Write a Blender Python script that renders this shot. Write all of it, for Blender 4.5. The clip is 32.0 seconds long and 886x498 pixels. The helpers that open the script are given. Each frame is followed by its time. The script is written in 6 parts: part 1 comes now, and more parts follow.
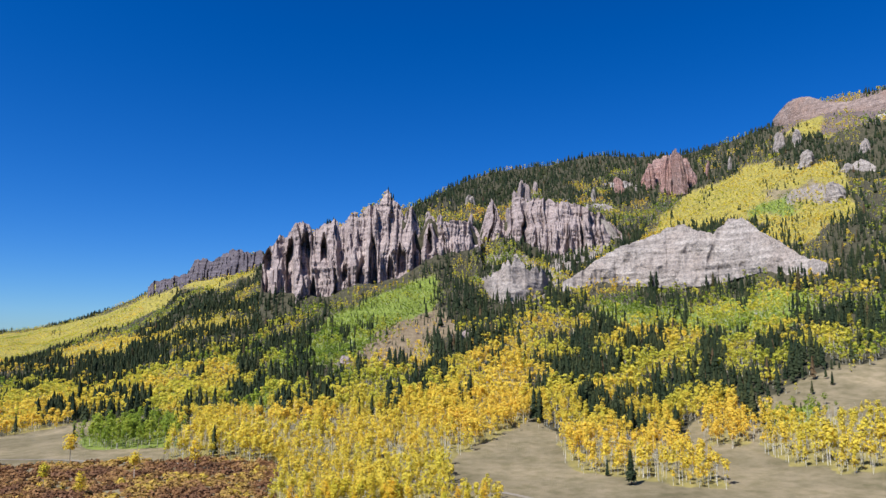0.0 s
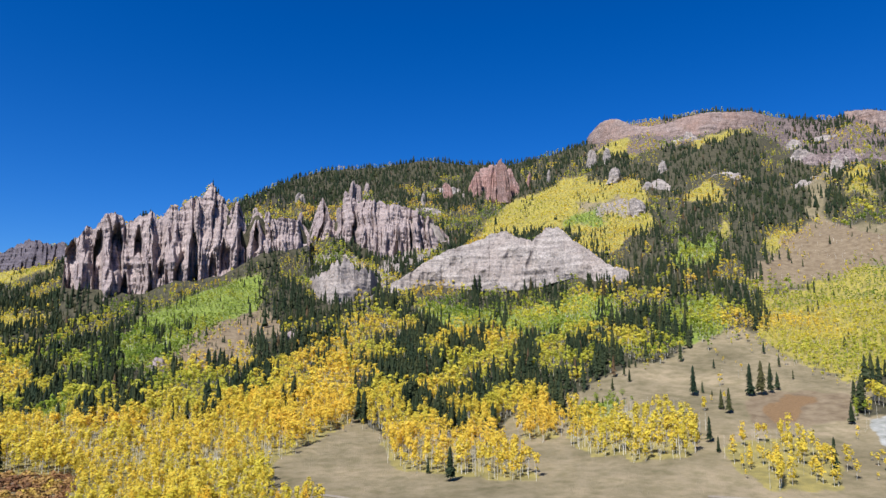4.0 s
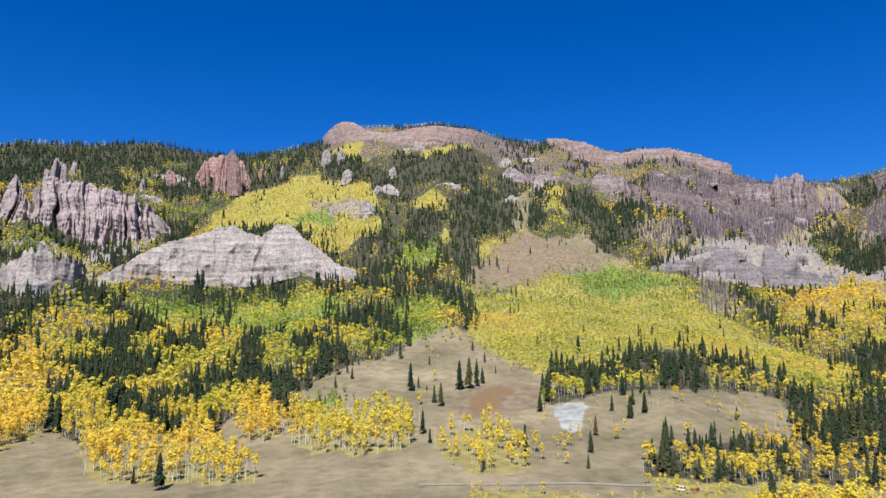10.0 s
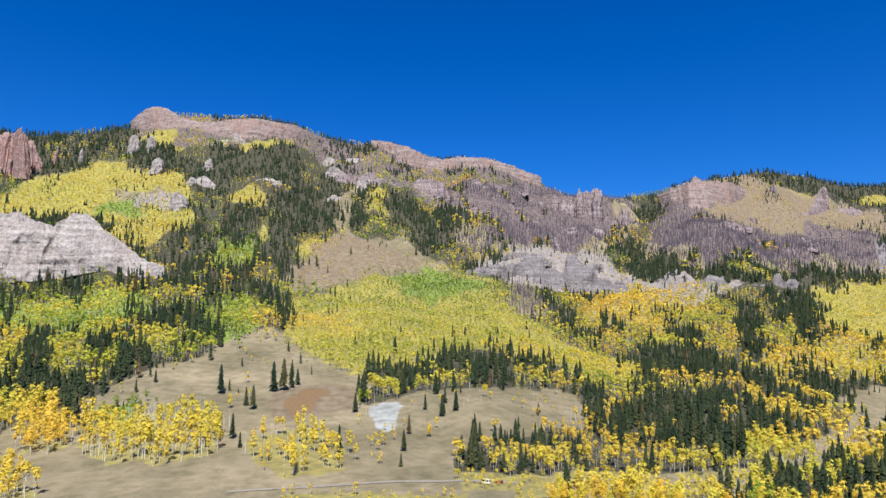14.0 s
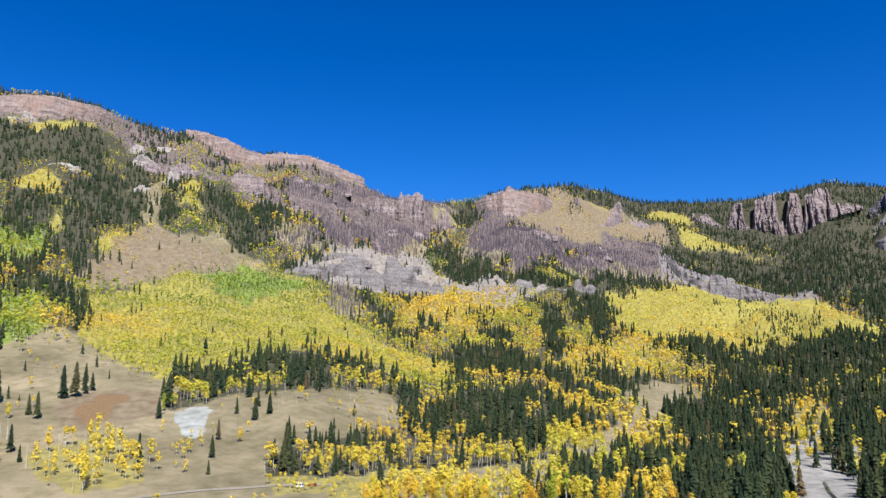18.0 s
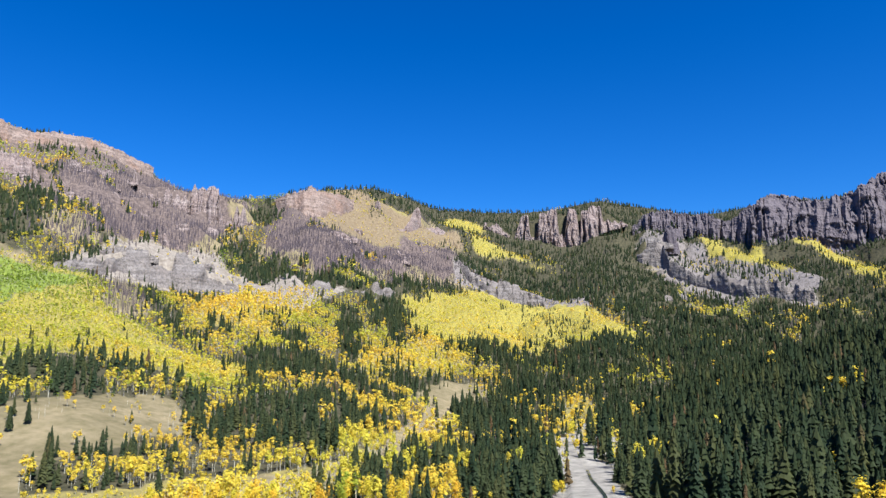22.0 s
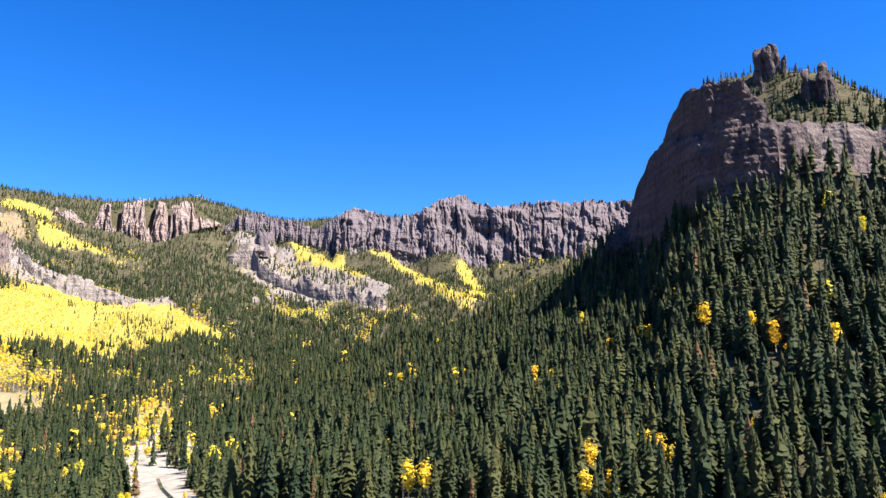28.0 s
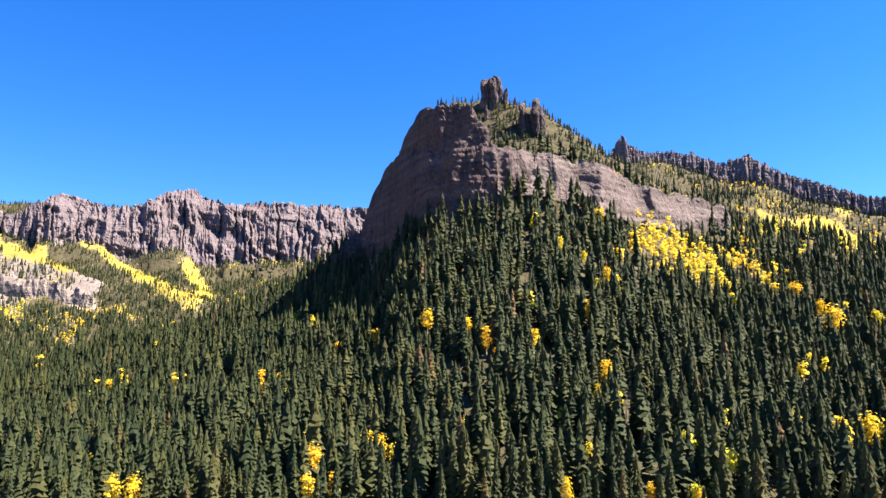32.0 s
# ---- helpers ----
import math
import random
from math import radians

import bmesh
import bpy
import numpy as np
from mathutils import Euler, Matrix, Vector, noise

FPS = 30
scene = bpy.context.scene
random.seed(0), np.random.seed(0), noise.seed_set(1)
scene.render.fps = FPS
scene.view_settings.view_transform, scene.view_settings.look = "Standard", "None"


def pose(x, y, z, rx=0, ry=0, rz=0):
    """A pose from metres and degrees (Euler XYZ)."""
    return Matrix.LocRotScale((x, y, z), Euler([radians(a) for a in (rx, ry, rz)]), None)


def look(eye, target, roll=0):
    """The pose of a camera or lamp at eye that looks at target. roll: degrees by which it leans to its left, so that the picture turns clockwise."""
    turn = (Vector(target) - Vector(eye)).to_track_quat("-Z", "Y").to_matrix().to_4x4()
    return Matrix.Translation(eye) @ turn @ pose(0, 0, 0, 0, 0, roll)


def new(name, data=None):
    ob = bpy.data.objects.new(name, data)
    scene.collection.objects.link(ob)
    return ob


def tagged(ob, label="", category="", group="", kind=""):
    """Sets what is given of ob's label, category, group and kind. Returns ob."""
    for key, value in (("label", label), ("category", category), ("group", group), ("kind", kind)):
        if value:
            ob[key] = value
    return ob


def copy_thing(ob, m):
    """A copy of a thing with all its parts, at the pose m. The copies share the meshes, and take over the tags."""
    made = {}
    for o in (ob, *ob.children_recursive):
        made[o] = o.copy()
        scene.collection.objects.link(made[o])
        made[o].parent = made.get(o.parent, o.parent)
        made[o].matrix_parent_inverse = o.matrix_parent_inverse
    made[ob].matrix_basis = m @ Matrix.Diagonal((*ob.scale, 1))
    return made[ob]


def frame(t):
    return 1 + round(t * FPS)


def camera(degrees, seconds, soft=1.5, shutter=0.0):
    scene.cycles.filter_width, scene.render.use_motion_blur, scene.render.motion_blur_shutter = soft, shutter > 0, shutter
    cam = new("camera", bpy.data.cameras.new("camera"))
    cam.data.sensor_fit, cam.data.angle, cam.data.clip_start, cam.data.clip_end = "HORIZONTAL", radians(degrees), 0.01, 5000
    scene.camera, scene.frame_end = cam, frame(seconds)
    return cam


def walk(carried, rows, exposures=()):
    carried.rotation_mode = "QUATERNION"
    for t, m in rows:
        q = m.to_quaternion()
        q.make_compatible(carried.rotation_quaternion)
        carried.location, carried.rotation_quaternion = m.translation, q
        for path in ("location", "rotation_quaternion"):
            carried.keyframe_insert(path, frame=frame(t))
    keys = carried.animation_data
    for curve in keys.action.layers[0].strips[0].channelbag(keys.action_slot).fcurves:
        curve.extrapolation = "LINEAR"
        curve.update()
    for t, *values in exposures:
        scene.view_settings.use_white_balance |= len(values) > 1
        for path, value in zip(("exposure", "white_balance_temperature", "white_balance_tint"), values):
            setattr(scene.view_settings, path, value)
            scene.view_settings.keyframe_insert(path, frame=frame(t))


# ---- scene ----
cam = camera(64.79, 32.0, soft=1.45)
TURN = [
    (0, 0.07, 7.34, 0.02),
    (1, 3.59, 7.35, 0.04),
    (2, 7.02, 7.37, -0.04),
    (3, 10.56, 7.38, -0.04),
    (3.5, 12.33, 7.40, -0.03),
    (5.5, 19.46, 7.38, -0.04),
    (6, 21.30, 7.36, -0.03),
    (7, 24.99, 7.32, 0.03),
    (8, 28.76, 7.32, 0.00),
    (9, 32.43, 7.30, -0.03),
    (10, 36.14, 7.28, 0.01),
    (11, 39.81, 7.26, 0.02),
    (12, 43.47, 7.26, 0.01),
    (13, 47.15, 7.33, -0.08),
    (14, 50.89, 7.33, -0.03),
    (14.5, 52.72, 7.30, -0.02),
    (16.5, 60.13, 7.29, 0.01),
    (17, 61.94, 7.28, 0.04),
    (18, 65.61, 7.39, 0.08),
    (19, 69.31, 7.46, 0.06),
    (19.5, 71.23, 7.48, 0.05),
    (20, 73.34, 7.52, 0.05),
    (20.5, 75.49, 7.50, 0.01),
    (21, 77.64, 7.52, -0.07),
    (22, 82.07, 7.53, -0.08),
    (23, 86.71, 7.48, -0.10),
    (24, 91.42, 7.45, -0.02),
    (24.5, 93.85, 7.44, 0.06),
    (25, 96.64, 7.43, 0.08),
    (25.5, 99.75, 7.43, 0.13),
    (27.5, 112.02, 7.59, 0.06),
    (28, 114.96, 7.62, 0.05),
    (28.5, 117.78, 7.67, 0.07),
    (29, 120.47, 7.72, 0.03),
    (30, 125.91, 7.80, -0.07),
    (31, 131.29, 7.84, -0.04),
    (32, 136.68, 7.90, -0.03),
]
DEG = math.pi / 180
EYE = Vector((0, 0, 75))


def facing(bearing, pitch, roll):
    """The camera's pose at its station, by compass bearing and pitch in degrees."""
    b, p = bearing * DEG, pitch * DEG
    way = Vector((math.sin(b) * math.cos(p), math.cos(b) * math.cos(p), math.sin(p)))
    return look(EYE, EYE + way * 100, -roll)


walk(cam, [(t, facing(b, p, r)) for t, b, p, r in TURN],
     exposures=[(0, 0.62, 5950, 10), (6, 0.68, 5980, 11), (13, 0.75, 5900, 10), (19, 0.88, 5950, 8), (22, 1.06, 6050, 6), (25, 1.36, 6250, 7), (28, 1.82, 6950, 12), (32, 2.14, 7700, 15)])

# ---- sky and sun ----
SUN_BEARING, SUN_HEIGHT = 227, 53
world = bpy.data.worlds.new("sky")
scene.world = world
world.use_nodes = True
wn = world.node_tree.nodes
sky = wn.new("ShaderNodeTexSky")
sky.sky_type = 'NISHITA'
sky.sun_disc = False
sky.sun_elevation = SUN_HEIGHT * DEG
sky.sun_rotation = SUN_BEARING * DEG
sky.altitude = 2900
sky.air_density = 1.25
sky.dust_density = 1.2
sky.ozone_density = 4.0
rich = wn.new("ShaderNodeHueSaturation")
rich.inputs["Saturation"].default_value = 1.37
clear = wn.new("ShaderNodeMix")
clear.data_type, clear.blend_type = 'RGBA', 'MULTIPLY'
clear.inputs[0].default_value = 1.0
clear.inputs[7].default_value = (0.63, 0.89, 1.27, 1)
wn["Background"].inputs["Strength"].default_value = 0.058
world.node_tree.links.new(sky.outputs[0], rich.inputs["Color"])
world.node_tree.links.new(rich.outputs[0], clear.inputs[6])
world.node_tree.links.new(clear.outputs[2], wn["Background"].inputs["Color"])
sun = new("sun", bpy.data.lights.new("sun", 'SUN'))
sun.data.energy = 5.0
sun.data.angle = 0.5 * DEG
sun.data.color = (1.0, 0.95, 0.86)
sb, sh = SUN_BEARING * DEG, SUN_HEIGHT * DEG
sun.matrix_world = look((math.sin(sb) * math.cos(sh) * 900, math.cos(sb) * math.cos(sh) * 900, math.sin(sh) * 900), (0, 0, 0))


# ---- materials ----
def material(name, rough=0.9):
    m = bpy.data.materials.new(name)
    m.use_nodes = True
    b = m.node_tree.nodes["Principled BSDF"]
    b.inputs["Roughness"].default_value = rough
    b.inputs["Specular IOR Level"].default_value = 0.15
    return m, m.node_tree.nodes, m.node_tree.links, b


def ramp(nodes, stops):
    n = nodes.new("ShaderNodeValToRGB")
    e = n.color_ramp.elements
    while len(e) < len(stops):
        e.new(0.5)
    for i, (p, c) in enumerate(stops):
        e[i].position, e[i].color = p, (*c, 1)
    return n


def noise_tex(nodes, links, size, detail=4, rough=0.55, squash=None, coord="Object"):
    tc = nodes.new("ShaderNodeTexCoord")
    mp = nodes.new("ShaderNodeMapping")
    s = 1.0 / size
    mp.inputs["Scale"].default_value = (s, s, s) if squash is None else tuple(s * q for q in squash)
    n = nodes.new("ShaderNodeTexNoise")
    n.inputs["Scale"].default_value = 1.0
    n.inputs["Detail"].default_value = detail
    n.inputs["Roughness"].default_value = rough
    links.new(tc.outputs[coord], mp.inputs[0])
    links.new(mp.outputs[0], n.inputs["Vector"])
    return n


def mix(nodes, links, fac, a, b, blend='MIX'):
    n = nodes.new("ShaderNodeMix")
    n.data_type, n.blend_type = 'RGBA', blend
    for sock, v in ((n.inputs[0], fac), (n.inputs[6], a), (n.inputs[7], b)):
        if isinstance(v, (int, float)):
            sock.default_value = v
        elif isinstance(v, tuple):
            sock.default_value = (*v, 1)
        else:
            links.new(v, sock)
    return n.outputs[2]


def bump(nodes, links, b, height, dist, strength=0.6):
    n = nodes.new("ShaderNodeBump")
    n.inputs["Distance"].default_value = dist
    n.inputs["Strength"].default_value = strength
    links.new(height, n.inputs["Height"])
    links.new(n.outputs[0], b.inputs["Normal"])


def rock_material(name, dark, mid, light, stain, streaks=0.75, width=9):
    """Layered volcanic rock: flat beds, upright streaks and a fine grain."""
    m, n, l, b = material(name, 0.95)
    beds = noise_tex(n, l, 14, 5, 0.6, (0.15, 0.15, 2.2))
    streak = noise_tex(n, l, width, 4, 0.6, (1.6, 1.6, 0.12))
    grain = noise_tex(n, l, 4, 6, 0.65)
    patch = noise_tex(n, l, 60, 3, 0.5)
    r1 = ramp(n, [(0.3, dark), (0.5, mid), (0.7, light)])
    l.new(beds.outputs[0], r1.inputs[0])
    r2 = ramp(n, [(0.36, (0.42, 0.41, 0.42)), (0.52, (1, 1, 1))])
    l.new(streak.outputs[0], r2.inputs[0])
    c = mix(n, l, streaks, r1.outputs[0], r2.outputs[0], 'MULTIPLY')
    r3 = ramp(n, [(0.45, (0, 0, 0)), (0.7, (0.8, 0.8, 0.8))])
    l.new(patch.outputs[0], r3.inputs[0])
    c = mix(n, l, r3.outputs[0], c, stain)
    r4 = ramp(n, [(0.35, (0.6, 0.6, 0.6)), (0.58, (1.12, 1.1, 1.08))])
    l.new(grain.outputs[0], r4.inputs[0])
    c = mix(n, l, 1.0, c, r4.outputs[0], 'MULTIPLY')
    l.new(c, b.inputs["Base Color"])
    add = n.new("ShaderNodeMath")
    add.operation = 'ADD'
    l.new(grain.outputs[0], add.inputs[0])
    l.new(streak.outputs[0], add.inputs[1])
    bump(n, l, b, add.outputs[0], 3.0, 0.8)
    return m


ROCK = {
    "castle": rock_material("grey_rock", (0.24, 0.192, 0.182), (0.35, 0.283, 0.264), (0.44, 0.365, 0.335), (0.29, 0.23, 0.216), 0.2, 22),
    "pale": rock_material("pale_rock", (0.21, 0.18, 0.16), (0.32, 0.28, 0.25), (0.42, 0.372, 0.335), (0.29, 0.24, 0.208), 0.25, 24),
    "palegrey": rock_material("pale_grey_rock", (0.125, 0.108, 0.102), (0.19, 0.168, 0.16), (0.262, 0.235, 0.222), (0.172, 0.146, 0.133), 0.3, 24),
    "red": rock_material("red_rock", (0.2, 0.12, 0.1), (0.34, 0.2, 0.17), (0.42, 0.29, 0.25), (0.28, 0.2, 0.18)),
    "pink": rock_material("pink_rock", (0.172, 0.129, 0.112), (0.258, 0.194, 0.168), (0.327, 0.258, 0.228), (0.241, 0.155, 0.12), 0.5, 20),
    "pinkgrey": rock_material("pink_grey_rock", (0.18, 0.14, 0.135), (0.27, 0.215, 0.205), (0.35, 0.29, 0.27), (0.24, 0.18, 0.165)),
    # far rock: its mauve tint stands in for distance haze
    "far": rock_material("hazy_dark_rock", (0.083, 0.07, 0.082), (0.132, 0.113, 0.129), (0.188, 0.164, 0.18), (0.112, 0.094, 0.109), 0.35, 20),
    # one hill rock in two tones: lighter for its sunlit side, darkened for shade
    "hill_sunlit": rock_material("sunlit_brown_rock", (0.07, 0.057, 0.06), (0.118, 0.098, 0.1), (0.185, 0.158, 0.155), (0.105, 0.084, 0.083), 0.5, 12),
    "hill": rock_material("shade_brown_rock", (0.057, 0.044, 0.049), (0.09, 0.07, 0.075), (0.135, 0.11, 0.112), (0.092, 0.068, 0.07), 0.6, 14),
}


def ground_material():
    m, n, l, b = material("mountain_ground", 0.97)
    big = noise_tex(n, l, 70, 5, 0.6)
    mid = noise_tex(n, l, 9, 6, 0.65)
    fine = noise_tex(n, l, 1.3, 4, 0.7)
    grass = ramp(n, [(0.3, (0.15, 0.125, 0.072)), (0.5, (0.22, 0.18, 0.11)), (0.68, (0.3, 0.24, 0.15))])
    l.new(big.outputs[0], grass.inputs[0])
    tuft = ramp(n, [(0.35, (0.6, 0.62, 0.5)), (0.6, (1.05, 1.03, 1.0))])
    l.new(mid.outputs[0], tuft.inputs[0])
    c = mix(n, l, 0.8, grass.outputs[0], tuft.outputs[0], 'MULTIPLY')

    def layer(c, attr, dark, light, tex):
        a = n.new("ShaderNodeAttribute")
        a.attribute_name = attr
        r = ramp(n, [(0.35, dark), (0.65, light)])
        l.new(tex.outputs[0], r.inputs[0])
        ov = n.new("ShaderNodeMath")
        ov.operation = 'MULTIPLY_ADD'
        l.new(mid.outputs[0], ov.inputs[0])
        ov.inputs[1].default_value = 1.2
        ov.inputs[2].default_value = -0.6
        s = n.new("ShaderNodeMath")
        s.operation = 'ADD'
        l.new(a.outputs["Fac"], s.inputs[0])
        l.new(ov.outputs[0], s.inputs[1])
        k = ramp(n, [(0.4, (0, 0, 0)), (0.62, (1, 1, 1))])
        l.new(s.outputs[0], k.inputs[0])
        return mix(n, l, k.outputs[0], c, r.outputs[0])

    # forest floor, its colour darkened for the shade between the trees
    c = layer(c, "woods_shade", (0.035, 0.034, 0.02), (0.085, 0.075, 0.045), mid)
    c = layer(c, "litter", (0.17, 0.145, 0.055), (0.31, 0.255, 0.08), mid)
    c = layer(c, "shrubbery", (0.18, 0.16, 0.045), (0.36, 0.295, 0.06), mid)
    c = layer(c, "verdure", (0.12, 0.16, 0.03), (0.22, 0.26, 0.05), mid)
    c = layer(c, "earth", (0.14, 0.1, 0.06), (0.24, 0.185, 0.115), mid)
    c = layer(c, "rust", (0.13, 0.08, 0.04), (0.25, 0.155, 0.075), fine)
    c = layer(c, "pink", (0.07, 0.053, 0.05), (0.185, 0.14, 0.125), mid)
    c = layer(c, "pale", (0.16, 0.132, 0.108), (0.31, 0.268, 0.23), mid)
    c = layer(c, "far", (0.12, 0.104, 0.096), (0.24, 0.208, 0.198), mid)
    c = layer(c, "gravel", (0.19, 0.172, 0.152), (0.35, 0.32, 0.285), mid)
    c = layer(c, "white", (0.2, 0.2, 0.17), (0.38, 0.37, 0.33), mid)
    l.new(c, b.inputs["Base Color"])
    add = n.new("ShaderNodeMath")
    add.operation = 'ADD'
    l.new(mid.outputs[0], add.inputs[0])
    l.new(fine.outputs[0], add.inputs[1])
    bump(n, l, b, add.outputs[0], 1.2, 0.7)
    return m


def leaf_material(name, stops, thin=0.35, objects=False):
    """Foliage whose colour runs along stops by the tree's own tint, and lets some sun through."""
    m, n, l, b = material(name, 0.7)
    if objects:
        src = n.new("ShaderNodeObjectInfo").outputs["Random"]
    else:
        a = n.new("ShaderNodeAttribute")
        a.attribute_name = "tint"
        src = a.outputs["Fac"]
    r = ramp(n, stops)
    l.new(src, r.inputs[0])
    t = noise_tex(n, l, 2.2, 3, 0.6)
    v = ramp(n, [(0.3, (0.74, 0.74, 0.74)), (0.65, (1.1, 1.1, 1.1))])
    l.new(t.outputs[0], v.inputs[0])
    c = mix(n, l, 0.9, r.outputs[0], v.outputs[0], 'MULTIPLY')
    l.new(c, b.inputs["Base Color"])
    tr = n.new("ShaderNodeBsdfTranslucent")
    l.new(c, tr.inputs[0])
    ms = n.new("ShaderNodeMixShader")
    ms.inputs[0].default_value = thin
    out = n["Material Output"]
    l.new(b.outputs[0], ms.inputs[1])
    l.new(tr.outputs[0], ms.inputs[2])
    l.new(ms.outputs[0], out.inputs["Surface"])
    return m


ASPEN_STOPS = [(0.0, (0.12, 0.2, 0.03)), (0.25, (0.27, 0.34, 0.04)), (0.5, (0.62, 0.57, 0.07)), (0.75, (0.82, 0.61, 0.08)), (1.0, (0.78, 0.52, 0.075))]
SPRUCE_STOPS = [(0.0, (0.02, 0.037, 0.018)), (0.5, (0.044, 0.058, 0.023)), (0.88, (0.08, 0.085, 0.03)), (1.0, (0.14, 0.09, 0.045))]
ASPEN_LEAF = leaf_material("aspen_leaves", ASPEN_STOPS, 0.48)
SPRUCE_LEAF = leaf_material("spruce_needles", SPRUCE_STOPS, 0.32)


def bark_material(name, dark, light):
    m, n, l, b = material(name, 0.85)
    t = noise_tex(n, l, 0.6, 4, 0.6, (1, 1, 0.5))
    r = ramp(n, [(0.38, dark), (0.55, light)])
    l.new(t.outputs[0], r.inputs[0])
    l.new(r.outputs[0], b.inputs["Base Color"])
    return m


ASPEN_BARK = bark_material("aspen_bark", (0.28, 0.255, 0.2), (0.58, 0.54, 0.45))
SPRUCE_BARK = bark_material("spruce_bark", (0.05, 0.035, 0.025), (0.13, 0.095, 0.07))
DEAD_WOOD = bark_material("dead_wood", (0.05, 0.04, 0.046), (0.125, 0.1, 0.11))
GROUND = ground_material()

# ---- the plan: polar, from the station at the origin ----
CLIFFS, ZONES, ROCKY, SPIRES, SINGLE = [], [], [], [], []


def cliff_line(label, rock, jag, flute, slack, *line):
    CLIFFS.append((label, rock, jag, flute, slack, line))


def zone(what, *edge):
    ZONES.append((what, edge))


def bare_zone(what, *edge):
    ROCKY.append((what, edge))


def pinnacle(*row):
    SPIRES.append(row)


# bearing in degrees, distance, height of the skyline ridges
CREST_A = [
    (-50, 4600, 99), (-32.1, 4563, 114), (-30.1, 4368, 132), (-27.7, 4064, 169), (-25.2, 3747, 224), (-22.9, 3456, 284),
    (-21.4, 3247, 306), (-19.4, 2982, 347), (-17.3, 2732, 353), (-15.6, 2558, 353), (-14.3, 2429, 360), (-12.1, 2234, 376),
    (-8.5, 2113, 397), (-4.6, 2027, 446), (-2, 2142, 491), (0.8, 2344, 593), (4.1, 2532, 691), (8.4, 2653, 738),
    (12.5, 2675, 774), (17, 2630, 745), (19.1, 2609, 735), (21.7, 2579, 748), (21.9, 2576, 751), (26.1, 2524, 785),
    (28, 2505, 834),
]
CREST_B = [
    (30.1, 2500, 840), (33.2, 2500, 847), (35.6, 2500, 859), (38.9, 2500, 836), (40.3, 2500, 808), (44, 2500, 777),
    (45.4, 2500, 786), (47.6, 2500, 770), (48.9, 2500, 741), (50.6, 2500, 723), (51.9, 2500, 734), (54.4, 2501, 723),
    (55.7, 2508, 710), (56.8, 2518, 681), (58, 2530, 653), (61.4, 2564, 596), (63.7, 2587, 596), (65.6, 2609, 590),
    (68.4, 2648, 608), (70.2, 2675, 639), (72.5, 2756, 673), (76.1, 3058, 752), (79.1, 3318, 764), (81.5, 3492, 739),
    (86.3, 3777, 776),
]
CREST_C = [
    (89.6, 3965, 807), (89.8, 3973, 816), (91.8, 4000, 831), (95, 4001, 873), (98.6, 4058, 825), (101.7, 4127, 785),
    (104.3, 4182, 801), (107.3, 4200, 837), (110.9, 4200, 833), (113.6, 4200, 847), (116.6, 4200, 871), (119, 4200, 855),
    (121.3, 4200, 898), (124.1, 4199, 882), (130, 4134, 863), (138, 4027, 807), (142.1, 3702, 773), (150.5, 2635, 754),
    (153.2, 2664, 785), (155.4, 2707, 788), (158.7, 2773, 746), (161.1, 2814, 755), (163.7, 2850, 688), (165.5, 2874, 646),
    (167.3, 2897, 609), (169.5, 2927, 571), (190, 3194, 354),
]
BULGE = [
    (-50, 1.8), (-32, 1.8), (-20, 1.4), (-8, 1), (60, 1), (75, 0.85),
    (90, 0.75), (120, 0.75), (190, 0.75),
]
# the wooded hill across the river: bearing, distance, height of its crest
HILL = [
    (90, 700, -36), (99.2, 1250, -8), (104.8, 1180, 22), (111.1, 1050, 58), (118.9, 980, 104), (124.9, 970, 157),
    (129, 980, 208), (130, 990, 212), (131.8, 985, 253), (133.6, 970, 332), (135.5, 955, 398), (137.5, 940, 411),
    (139.9, 922, 407), (142.3, 905, 397), (145.1, 888, 376), (146.9, 885, 354), (151, 905, 314), (154.4, 930, 284),
    (156.9, 945, 264), (159.6, 960, 231), (163.5, 1000, 223), (169.3, 1100, 196), (190, 1300, 75),
]
# cliffs: label, rock, raggedness of the rim, depth of the fluting, slackness, then bearing, distance, foot, rim
cliff_line('grey volcanic cliff of tall fluted columns and jagged rim', 'castle', 5, 40, 0.16, (-14.52, 1366, 163, 236), (-14.3, 1359, 162, 249), (-13.75, 1347, 161, 262), (-13.28, 1341, 160, 275), (-12.63, 1333, 157, 281), (-12.15, 1327, 156, 293), (-11.66, 1322, 156, 301), (-10.98, 1316, 155, 300), (-10.58, 1313, 154, 292), (-9.96, 1308, 154, 302), (-9.46, 1304, 153, 315), (-8.76, 1300, 155, 317), (-8.36, 1299, 161, 308), (-7.89, 1298, 166, 315), (-7.46, 1297, 169, 331), (-7.16, 1297, 172, 333), (-6.88, 1296, 174, 326), (-6.5, 1296, 174, 345), (-5.88, 1295, 175, 351), (-5.26, 1295, 176, 360), (-4.82, 1295, 177, 374), (-4.56, 1295, 177, 383), (-4.28, 1295, 178, 373), (-3.95, 1295, 179, 359), (-3.57, 1295, 182, 347), (-3.14, 1298, 187, 324), (-2.62, 1308, 198, 359), (-2.13, 1318, 209, 327), (-1.74, 1325, 217, 293), (-1.39, 1331, 224, 327), (-1.03, 1337, 229, 338), (-0.56, 1343, 235, 324), (-0.04, 1350, 238, 311), (0.74, 1361, 243, 316), (1.58, 1378, 249, 321), (2.23, 1392, 254, 331), (2.71, 1402, 261, 310), (3.18, 1412, 268, 289))
